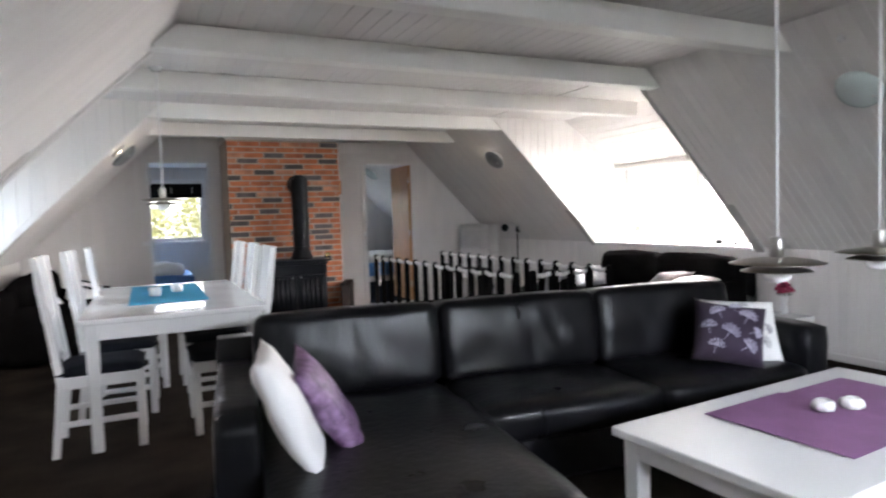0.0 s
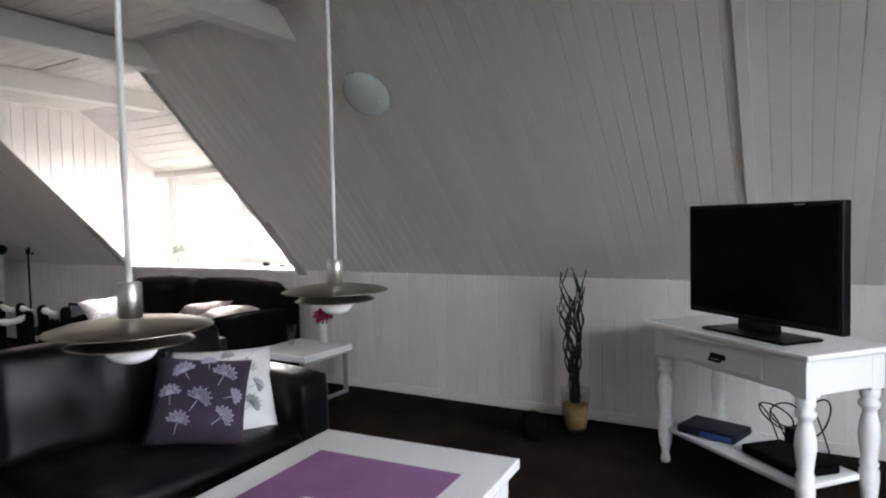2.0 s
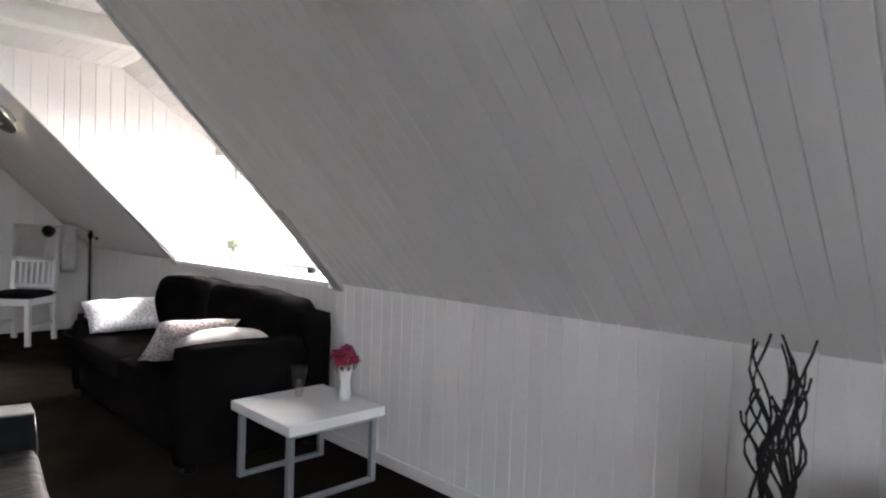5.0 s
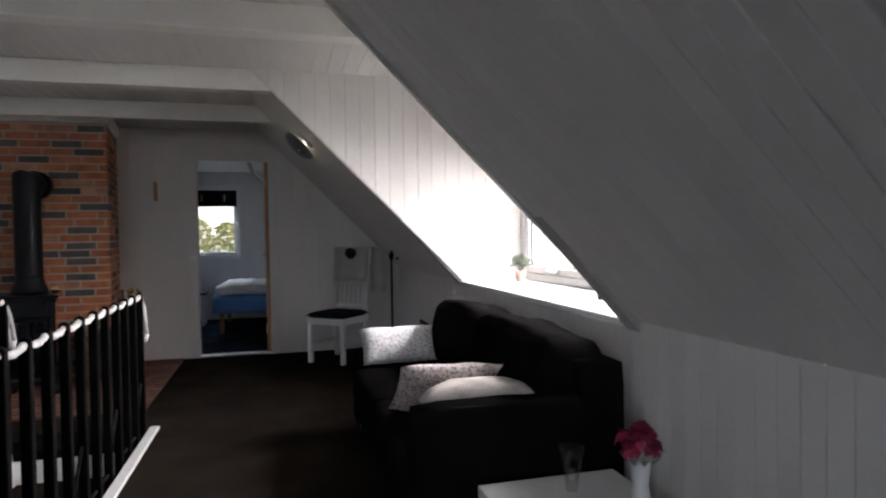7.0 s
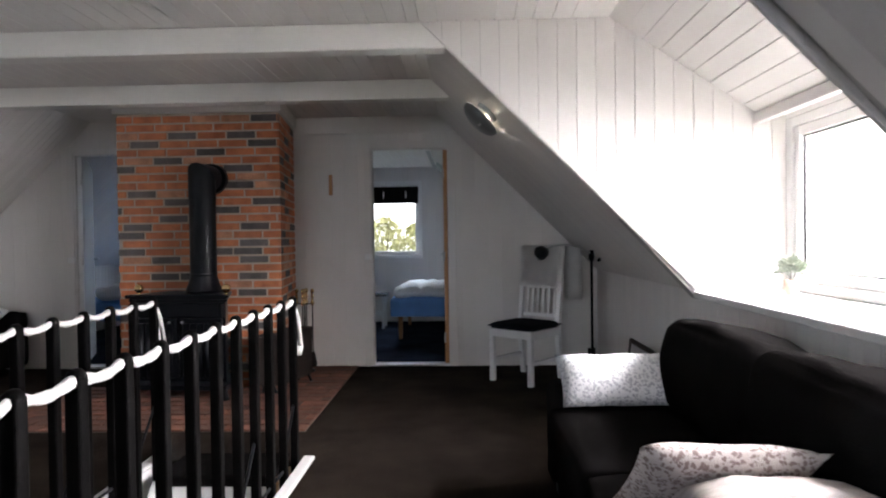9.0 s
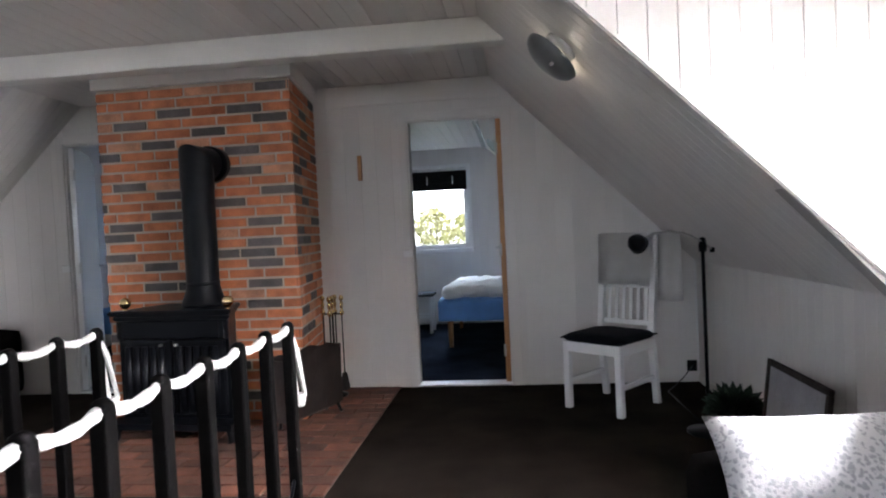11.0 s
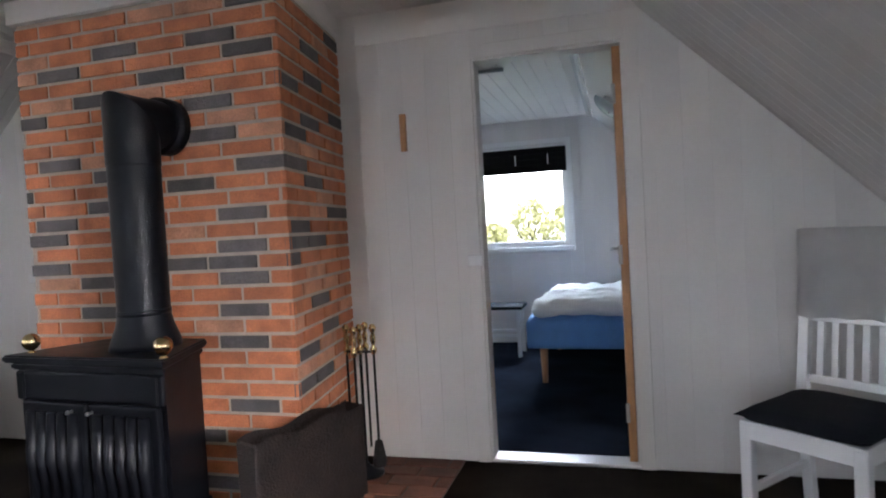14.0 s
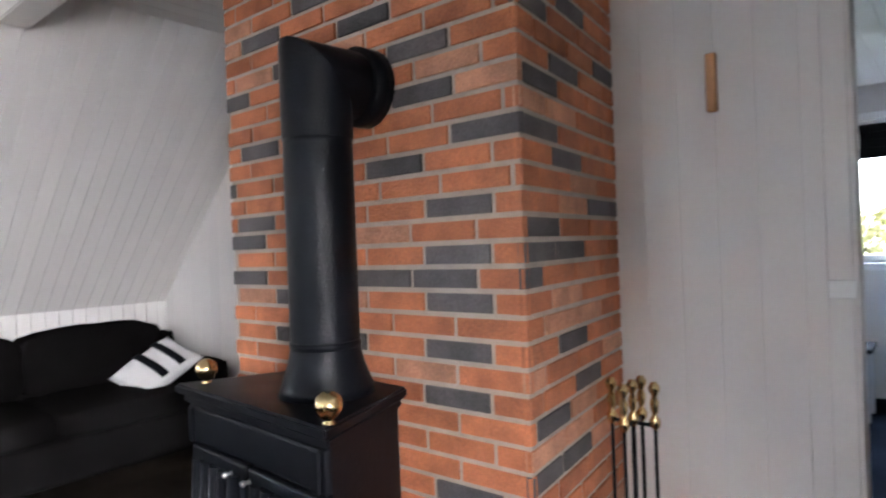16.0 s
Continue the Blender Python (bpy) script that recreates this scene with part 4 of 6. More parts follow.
for k in (0, 1):
    x0 = -W2 / 2 + 0.15 + k * 0.78
    part("seat_cushion", dim_box(x0 + 0.004, x0 + 0.776, -0.83, -0.20, 0.27, 0.43, 0.05, amp=0.012, seed=25 + k, cuts=8, bulge=0.015), FABRIC_DARK, love)
    b = dim_box(x0 - (0.05 if k == 0 else -0.003), x0 + (0.777 if k == 0 else 0.83), -0.36, -0.06, 0.40, 0.785, 0.075, amp=0.016, seed=28 + k * 2, cuts=14, bulge=0.022)
    lean = Matrix.Translation((0, -0.1, 0.42)) @ Matrix.Rotation(radians(-9), 4, "X") @ Matrix.Translation((0, 0.1, -0.42))
    for v in b.verts:
        v.co = lean @ v.co
    part("back_cushion", b, FABRIC_DARK, love)
for x in (-W2 / 2 + 0.08, W2 / 2 - 0.08):
    for y in (-0.75, -0.08):
        b = bm_new()
        box(b, x - 0.03, x + 0.03, y - 0.03, y + 0.03, 0, 0.062, 0.004, 1)
        part("foot", b, IRON, love)
pillow("silver-white brocade cushion propped on the sofa arm", SILVER_CLOTH, facing((4.915, 5.735, 0.55), (0.03, -0.70, 0.72), 0), 0.50, 0.27, 0.12, 7)
pillow("taupe floral cushion lying on the sofa seat", ROSE_CLOTH, facing((4.88, 4.59, 0.555), (0.03, 0.66, 0.75), 3), 0.44, 0.36, 0.11, 8)
pillow("beige patterned cushion lying on another cushion", BEIGE_CLOTH, facing((4.95, 4.36, 0.555), (0.02, 0.20, 0.98), -4), 0.46, 0.32, 0.17, 9)


# side table with sled legs
ST = pose(5.09, 3.745, 0)
side_table = thing("side_table", ST, "white lacquered side table with grey steel sled legs", "side table")
b = bm_new()
box(b, -0.255, 0.255, -0.26, 0.26, 0.315, 0.36, 0.004, 2)
part("tabletop", b, GLOSS, side_table)
for sy in (-1, 1):
    b = bm_new()
    y = sy * 0.215
    for x0, x1, z0, z1 in ((-0.235, -0.205, 0.0, 0.315), (0.205, 0.235, 0.0, 0.315), (-0.205, 0.205, 0.0, 0.022), (-0.205, 0.205, 0.293, 0.315)):
        box(b, x0, x1, y - 0.014, y + 0.014, z0, z1, 0.003, 1)
    part("leg", b, GREYMETAL, side_table)
# glass tumbler
b = bm_new()
lathe(b, [(0.0, 0.0), (0.020, 0.0), (0.021, 0.012), (0.026, 0.05), (0.042, 0.145), (0.0405, 0.145), (0.0245, 0.05), (0.0195, 0.016), (0.0, 0.014)], 28)
single("drinking_glass", b, THIN_GLASS, ST @ pose(0.03, 0.13, 0.361), "clear flared drinking glass on the side table", "glass")
# vase of roses
vase = thing("flower_vase", ST @ pose(0.165, -0.06, 0.361), "glass vase with a crimson rose bunch", "vase")
b = bm_new()
lathe(b, [(0.0, 0.0), (0.026, 0.0), (0.031, 0.03), (0.024, 0.08), (0.032, 0.15), (0.030, 0.15), (0.021, 0.08), (0.027, 0.03), (0.0, 0.006)], 20)
part("vase_body", b, WHITE_CLOTH, vase, "white and clear ribbed glass")
rng = random.Random(5)
for k in range(13):
    b = bm_new()
    a, r = k * 2.4, 0.0155 * (k + 0.4) ** 0.5
    c = Vector((r * math.cos(a), r * math.sin(a), 0.245 - 0.22 * r + rng.uniform(-0.02, 0.015) - 0.6 * r))
    for q in range(22):
        th, ph = rng.uniform(0, 6.28), rng.uniform(0.0, 1.9)
        d = Vector((math.cos(th) * math.sin(ph), math.sin(th) * math.sin(ph), math.cos(ph)))
        u = d.cross(Vector((0.3, 0.2, 1))).normalized()
        w = d.cross(u)
        p = c + d * 0.024
        b.faces.new([b.verts.new(p + s) for s in (u * 0.016, w * 0.016 + d * 0.010, -u * 0.016, -w * 0.016 - d * 0.006)])
    part("flower", b, ROSE, vase)
b = bm_new()
for k in range(10):
    a = k * 0.63
    p = Vector((0.045 * math.cos(a), 0.045 * math.sin(a), 0.165))
    b.faces.new([b.verts.new(p + Vector(v)) for v in ((0, 0, -0.02), (0.015 * math.cos(a + 1), 0.015 * math.sin(a + 1), 0), (0.02 * math.cos(a), 0.02 * math.sin(a), 0.008), (0.015 * math.cos(a - 1), 0.015 * math.sin(a - 1), 0))])
part("foliage", b, LEAF, vase)


# twigs in a pot, black ball beside it
pot = thing("twig_vase", pose(5.26, 1.77, 0), "clear vase with a tan filling and dark curly twigs", "vase")
b = bm_new()
lathe(b, [(0.0, 0.0), (0.062, 0.0), (0.068, 0.03), (0.092, 0.24), (0.088, 0.24), (0.064, 0.03), (0.0, 0.012)], 28)
part("vase_body", b, THIN_GLASS, pot)
b = bm_new()
lathe(b, [(0.0, 0.014), (0.062, 0.016), (0.080, 0.15), (0.02, 0.16), (0.0, 0.16)], 24)
part("filling", b, JUTE, pot)
for k in range(22):
    rng = random.Random(40 + k)
    b = bm_new()
    a, x, y = rng.uniform(0, 6.28), rng.uniform(-0.02, 0.02), rng.uniform(-0.02, 0.02)
    pts = []
    top = rng.uniform(0.62, 0.88)
    for i in range(22):
        q = i / 21
        pts.append((x + 0.075 * q * math.cos(a) + 0.02 * q ** 0.5 * math.sin(i * 0.9 + a * 3), y + 0.075 * q * math.sin(a) + 0.02 * q ** 0.5 * math.cos(i * 0.8 + a * 2), 0.10 + q * top))
    tube(b, pts, [0.0068 * (1 - 0.5 * i / 21) for i in range(22)], 5)
    part("twig", b, TWIG, pot)
b = bm_new()
lathe(b, [(0.0, 0.0), (0.05, 0.004), (0.075, 0.05), (0.078, 0.085), (0.06, 0.13), (0.03, 0.15), (0.0, 0.152)], 24)
single("floor_speaker", b, FABRIC_DARK, pose(5.01, 1.94, 0), "small round black speaker on the carpet", "speaker")


# television and its table
TT = pose(4.853, 0.796, 0, 0, 0, 48.9)
tv_table = thing("tv_table", TT, "white painted table with turned legs and a drawer", "tv table")
w, d, h = 0.95, 0.48, 0.72
b = bm_new()
box(b, -w / 2, w / 2, -d / 2, d / 2, h - 0.025, h, 0.008, 2)
part("tabletop", b, GLOSS, tv_table)
b = bm_new()
for x0, x1, y0, y1 in ((-w / 2 + 0.10, w / 2 - 0.10, d / 2 - 0.055, d / 2 - 0.035), (-w / 2 + 0.10, w / 2 - 0.10, -d / 2 + 0.038, -d / 2 + 0.055), (-w / 2 + 0.035, -w / 2 + 0.055, -d / 2 + 0.1, d / 2 - 0.1), (w / 2 - 0.055, w / 2 - 0.035, -d / 2 + 0.1, d / 2 - 0.1)):
    box(b, x0, x1, y0, y1, h - 0.165, h - 0.026, 0.002, 1)
part("apron", b, GLOSS, tv_table)
b = bm_new()
box(b, -0.24, 0.24, d / 2 - 0.052, d / 2 - 0.030, h - 0.150, h - 0.040, 0.004, 1)
drawer = part("drawer", b, GLOSS, tv_table)
b = bm_new()
box(b, -0.045, 0.045, d / 2 - 0.030, d / 2 - 0.024, h - 0.110, h - 0.085, 0.004, 1)
tube(b, [(-0.035, d / 2 - 0.026, h - 0.095), (-0.03, d / 2 - 0.006, h - 0.113), (0.03, d / 2 - 0.006, h - 0.113), (0.035, d / 2 - 0.026, h - 0.095)], 0.006, 6)
part("handle", b, IRON, drawer, "dark metal drop handle")
for sx in (-1, 1):
    for sy in (-1, 1):
        x, y = sx * (w / 2 - 0.07), sy * (d / 2 - 0.07)
        b = bm_new()
        box(b, x - 0.036, x + 0.036, y - 0.036, y + 0.036, h - 0.175, h - 0.025, 0.003, 1)
        prof = [(0.0, 0.0), (0.020, 0.0), (0.026, 0.012), (0.022, 0.03), (0.017, 0.05), (0.030, 0.10), (0.034, 0.14), (0.036, 0.17), (0.036, 0.21), (0.030, 0.222), (0.036, 0.235), (0.028, 0.255), (0.034, 0.30), (0.040, 0.35), (0.036, 0.40), (0.026, 0.44), (0.024, 0.455), (0.038, 0.470), (0.040, 0.485), (0.028, 0.50), (0.036, 0.515), (0.036, 0.546)]
        lathe(b, prof, 20, Matrix.Translation((x, y, 0)))
        part("leg", b, GLOSS, tv_table)
b = bm_new()
box(b, -w / 2 + 0.085, w / 2 - 0.085, -d / 2 + 0.085, d / 2 - 0.06, 0.165, 0.187, 0.004, 1)
part("shelf", b, GLOSS, tv_table)
tv = thing("television", TT @ pose(-0.087, 0.061, h), "black flat-screen television on a low stand", "television")
b = bm_new()
box(b, -0.225, 0.225, -0.10, 0.115, 0.001, 0.013, 0.006, 2)
box(b, -0.10, 0.10, -0.015, 0.03, 0.014, 0.075, 0.006, 1)
part("stand", b, BLACK, tv)
b = bm_new()
box(b, -0.41, 0.398, -0.010, 0.035, 0.062, 0.571, 0.008, 2)
box(b, -0.30, 0.29, -0.03, -0.009, 0.10, 0.48, 0.008, 1)
body = part("casing", b, BLACK, tv)
b = bm_new()
box(b, -0.392, 0.381, 0.0352, 0.0372, 0.088, 0.553, 0.001, 1)
part("screen", b, SCREEN, body)
b = bm_new()
box(b, -0.25, -0.20, 0.0352, 0.0362, 0.558, 0.563)
part("badge", b, STEEL, body, "small silver badge")
receiver = thing("receiver", TT @ pose(0.21, 0.045, 0.188, 0, 0, 24), "navy blue receiver box with a blue front on the lower shelf", "receiver")
b = bm_new()
box(b, -0.14, 0.14, -0.11, 0.10, 0.0, 0.042, 0.014, 3)
part("casing", b, NAVYBOX, receiver)
b = bm_new()
box(b, -0.125, 0.02, 0.0985, 0.106, 0.010, 0.034, 0.003, 1)
part("front_strip", b, BLUE_EDGE, receiver, "blue plastic front")
b = bm_new()
box(b, -0.16, 0.16, -0.11, 0.10, 0.0, 0.04, 0.010, 2)
single("media_player", b, POST_BLACK, TT @ pose(-0.19, 0.02, 0.188, 0, 0, -5), "low black media player on the lower shelf", "media player")
b = bm_new()
box(b, -0.035, 0.035, -0.03, 0.03, 0.0, 0.085, 0.008, 2)
single("power_adapter", b, BLACK, TT @ pose(-0.06, -0.17, 0.188), "black power adapter at the back of the shelf", "adapter")
for k, (cx, cz, rx, rz, tilt) in enumerate(((0.08, 0.285, 0.10, 0.045, 0.2), (0.03, 0.30, 0.085, 0.055, -0.25), (-0.13, 0.33, 0.05, 0.10, 0.5))):
    b = bm_new()
    loop = []
    for q in range(37):
        a = math.tau * 1.05 * q / 36
        u, v = rx * math.cos(a), rz * math.sin(a)
        loop.append((cx + u * math.cos(tilt) - v * math.sin(tilt), -0.205 + 0.006 * math.sin(2 * a + k) - 0.008 * k, cz + u * math.sin(tilt) + v * math.cos(tilt)))
    end = loop[-1]
    loop += [(end[0] - 0.02 * q, -0.21 - 0.02 * q, end[2] + (0.012 - end[2]) * (q / 4) ** 1.4) for q in range(1, 5)]
    tube(b, loop, 0.0038, 6)
    single("cable", b, BLACK, TT, "black cable looped behind the table", "cable", "cables")


# dining table and high-backed chairs
DT = pose(0.71, 5.14, 0)
plank_table("dining_table", DT, 1.0, 1.95, 0.745, 0.03, 0.07, 0.09, GLOSS, "white lacquered wooden dining table", "dining table")
mat_at("placemat", DT @ pose(-0.02, 0.18, 0.746, 0, 0, 90), 1.25, 0.48, TURQUOISE, "turquoise felt runner on the dining table")
for x, y in ((-0.10, 0.0), (0.05, 0.2)):
    t = thing("candle_holder", DT @ pose(x, y, 0.7505), "white ceramic tealight cup on a turquoise runner", "candle holder", "dining candle holders")
    b = bm_new()
    lathe(b, [(0.0, 0.0), (0.036, 0.0), (0.040, 0.01), (0.042, 0.06), (0.038, 0.06), (0.036, 0.012), (0.0, 0.010)], 24)
    part("cup", b, GLOSS, t)
    b = bm_new()
    lathe(b, [(0.0, 0.012), (0.030, 0.012), (0.030, 0.03), (0.0, 0.031)], 16)
    part("tealight", b, WHITE_CLOTH, t)


def chair(m, label):
    """A high-backed chair whose front points along -y."""
    t = thing("dining_chair", m, label, "chair", "white high-backed chairs")
    W, D = 0.42, 0.42
    b = bm_new()
    cushion(b, W + 0.03, D + 0.03, 0.075, 5, 12, 0.02, 0.003, 3, Matrix.Translation((0, 0, 0.455)))
    part("seat", b, NAVY, t, "dark padded seat")
    b = bm_new()
    for x0, x1, y0, y1 in ((-W / 2 + 0.01, W / 2 - 0.01, -D / 2, -D / 2 + 0.022), (-W / 2, -W / 2 + 0.022, -D / 2, D / 2), (W / 2 - 0.022, W / 2, -D / 2, D / 2), (-W / 2 + 0.01, W / 2 - 0.01, D / 2 - 0.022, D / 2)):
        box(b, x0, x1, y0, y1, 0.37, 0.435, 0.003, 1)
    part("seat_frame", b, GLOSS, t)
    for sx in (-1, 1):
        x = sx * (W / 2 - 0.02)
        b = bm_new()
        box(b, x - 0.021, x + 0.021, -D / 2 - 0.002, -D / 2 + 0.04, 0, 0.425, 0.004, 1)
        part("leg", b, GLOSS, t)
        b = bm_new()
        prism(b, [(D / 2 - 0.035, 0.40), (D / 2 + 0.005, 0.40), (D / 2 + 0.045, 0.0), (D / 2 + 0.010, 0.0)], "x", x - 0.019, x + 0.019)
        prism(b, [(D / 2 - 0.035, 0.401), (D / 2 + 0.005, 0.401), (D / 2 + 0.085, 1.09), (D / 2 + 0.058, 1.09)], "x", x - 0.019, x + 0.019)
        part("back_leg", b, GLOSS, t)
        b = bm_new()
        box(b, x - 0.010, x + 0.010, -D / 2 + 0.04, D / 2, 0.16, 0.19, 0.002, 1)
        part("stretcher", b, GLOSS, t)
    lean = Matrix.Translation((0, D / 2 + 0.012, 0.50)) @ Matrix.Rotation(radians(-6.8), 4, "X")
    for z0, z1 in ((0.0, 0.035), (0.245, 0.60)):
        b = bm_new()
        box(b, -W / 2 + 0.02, W / 2 - 0.02, -0.010, 0.012, z0, z1, 0.005, 2, lean)
        part("top_panel" if z0 else "rail", b, GLOSS, t)
    for k in range(6):
        x = -W / 2 + 0.075 + k * (W - 0.15) / 5
        b = bm_new()
        box(b, x - 0.013, x + 0.013, -0.006, 0.008, 0.034, 0.246, 0.002, 1, lean)
        part("slat", b, GLOSS, t)
    return t


first = chair(pose(0.31, 4.42, 0, 0, 0, 90), "white high-backed chair with a dark seat at the table")
for x, y, turn in ((0.385, 5.06, 88), (0.46, 5.70, 92), (0.99, 4.42, -90), (1.0, 5.06, -91), (0.985, 5.70, -89)):
    copy_thing(first, pose(x, y, 0, 0, 0, turn))
corner_chair = copy_thing(first, pose(4.757, 8.166, 0, 0, 0, -41.4))
corner_chair["label"] = "white high-backed chair with a dark seat by the wall"


# black sofa along the west knee wall
west = thing("leather_sofa", pose(-0.68, 7.75, 0, 0, 0, 90), "black leather sofa along the west knee wall", "sofa")
part("base", dim_box(-0.93, 0.93, -0.84, -0.02, 0.06, 0.30, 0.03, seed=51), FABRIC_DARK, west)
part("back_frame", dim_box(-0.95, 0.95, -0.20, 0.0, 0.06, 0.70, 0.05, seed=52), FABRIC_DARK, west)
for sx in (-1, 1):
    part("armrest", dim_box(min(sx * 0.95, sx * 0.80), max(sx * 0.95, sx * 0.80), -0.86, -0.02, 0.04, 0.56, 0.05, seed=53 + sx), FABRIC_DARK, west)
for k in (0, 1):
    part("seat_cushion", dim_box(-0.79 + k * 0.79, -0.002 + k * 0.79, -0.86, -0.2, 0.28, 0.44, 0.05, seed=56 + k, amp=0.01, bulge=0.015), FABRIC_DARK, west)
    part("back_cushion", dim_box(-0.79 + k * 0.79, -0.002 + k * 0.79, -0.36, -0.08, 0.42, 0.78, 0.08, seed=58 + k, amp=0.012, bulge=0.02), FABRIC_DARK, west)


def stripes(ob, w, d, h):
    """Black woven bands that lie on the cushion's face."""
    for x in (-0.03, 0.09):
        b = bm_new()
        rows = []
        for i in range(19):
            y = -0.86 * d / 2 + 0.86 * d * i / 18
            row = []
            for s in (-0.024, -0.008, 0.008, 0.024):
                u, v = abs(2 * (x + s) / w), abs(2 * y / d)
                row.append(b.verts.new((x + s, y, h / 2 * max(0.0, (1 - u ** 2.6) * (1 - v ** 2.6)) ** 0.45 + 0.012)))
            rows.append(row)
        for p, q in zip(rows, rows[1:]):
            for k in range(3):
                b.faces.new((p[k], p[k + 1], q[k + 1], q[k])).smooth = True
        bmesh.ops.solidify(b, geom=b.faces[:], thickness=0.01)
        part("stripe", b, NAVY, ob, "black woven stripe")


pillow("white cushion with black stripes on the black sofa", WHITE_CLOTH, facing((-0.08, 8.36, 0.53), (0.34, -0.46, 0.82), 58), 0.42, 0.36, 0.12, 12, stripes)
pillow("white cotton cushion on the black sofa", WHITE_CLOTH, facing((-0.25, 7.05, 0.56), (0.75, 0.2, 0.6), 10), 0.42, 0.42, 0.12, 13)

# ---- stairwell and rail ----
b = bm_new()
for x0, x1, y0, y1 in ((WX0 + 0.0005, WX0 + 0.012, WY0, WY1), (WX1 - 0.012, WX1 - 0.0005, WY0, WY1), (WX0 + 0.012, WX1 - 0.012, WY0, WY0 + 0.012)):
    box(b, x0, x1, y0, y1, -0.27, -0.002)
structure("wall_stairwell", b, PLASTER, "white lining of the stairwell opening", "wall")
b = bm_new()
for x0, x1, y0, y1 in ((WX0 - 0.045, WX0 + 0.012, WY0 - 0.04, WY1 + 0.02), (WX1 - 0.012, WX1 + 0.045, WY0 - 0.04, WY1 + 0.02), (WX0 + 0.012, WX1 - 0.012, WY0 - 0.04, WY0 + 0.012)):
    box(b, x0, x1, y0, y1, 0.0005, 0.022, 0.004, 1)
structure("trim_stairwell", b, GLOSS, "white edge trim round the stairwell", "trim")
# walls of the storey below; the unseen east opening is added to light the risers
b = bm_new()
for x0, x1, y0, y1, z0, z1 in ((XW, XE, YS - 0.2, YS, -2.62, -0.24), (XW, XE, YB, YB + 0.2, -2.62, -0.24), (XW - 0.13, XW, YS - 0.2, YB + 0.2, -2.62, -0.24),
                               (XE, XE + 0.13, YS - 0.2, 2.1, -2.62, -0.24), (XE, XE + 0.13, 4.3, YB + 0.2, -2.62, -0.24), (XE, XE + 0.13, 2.1, 4.3, -2.62, -1.65), (XE, XE + 0.13, 2.1, 4.3, -0.42, -0.24),
                               (WX0 - 0.5, WX1 + 0.5, WY1 + 0.35, WY1 + 0.45, -2.62, -0.24)):
    box(b, x0, x1, y0, y1, z0, z1)
structure("wall_lower_storey", b, PLASTER, "white walls of the storey below", "wall")
STEP_Y = 6.065
stairs = thing("staircase", pose((WX0 + WX1) / 2, STEP_Y, 0), "steep white staircase with dark carpeted treads", "stairs", "", "structure")
RISE, GO, HALF = 0.187, 0.195, 0.29
b = bm_new()
box(b, -HALF, HALF, -0.02, 6.385 - STEP_Y, -0.05, 0.010, 0.012, 3)
part("top_step", b, FABRIC_DARK, stairs, "black rubber mat on the top step")
for k in range(1, 13):
    z, y = -RISE * k, -GO * k
    b = bm_new()
    box(b, -HALF, HALF, y - 0.025, y + GO + 0.02, z - 0.04, z - 0.002, 0.012, 2)
    part("tread", b, CARPET, stairs)
for k in range(13):
    z, y = -RISE * k, -GO * k
    b = bm_new()
    box(b, -HALF, HALF, y, y + 0.018, z - RISE, z - 0.041 - (0.01 if k == 0 else 0))
    part("riser", b, GLOSS, stairs)
for sx in (-1, 1):
    b = bm_new()
    x0, x1 = sorted((sx * (HALF + 0.001), sx * (HALF + 0.032)))
    prism(b, [(WY1 - STEP_Y - 0.002, -0.24), (WY1 - STEP_Y - 0.002, -0.03), (0.0, -0.03), (-GO * 12.6, -RISE * 12.6 - 0.03), (-GO * 12.6, -RISE * 12.6 - 0.27), (0.0, -0.30)], "x", x0, x1)
    part("stringer", b, WOOD if sx > 0 else GLOSS, stairs, "varnished pine stringer" if sx > 0 else "")

POST_TOP = 0.86


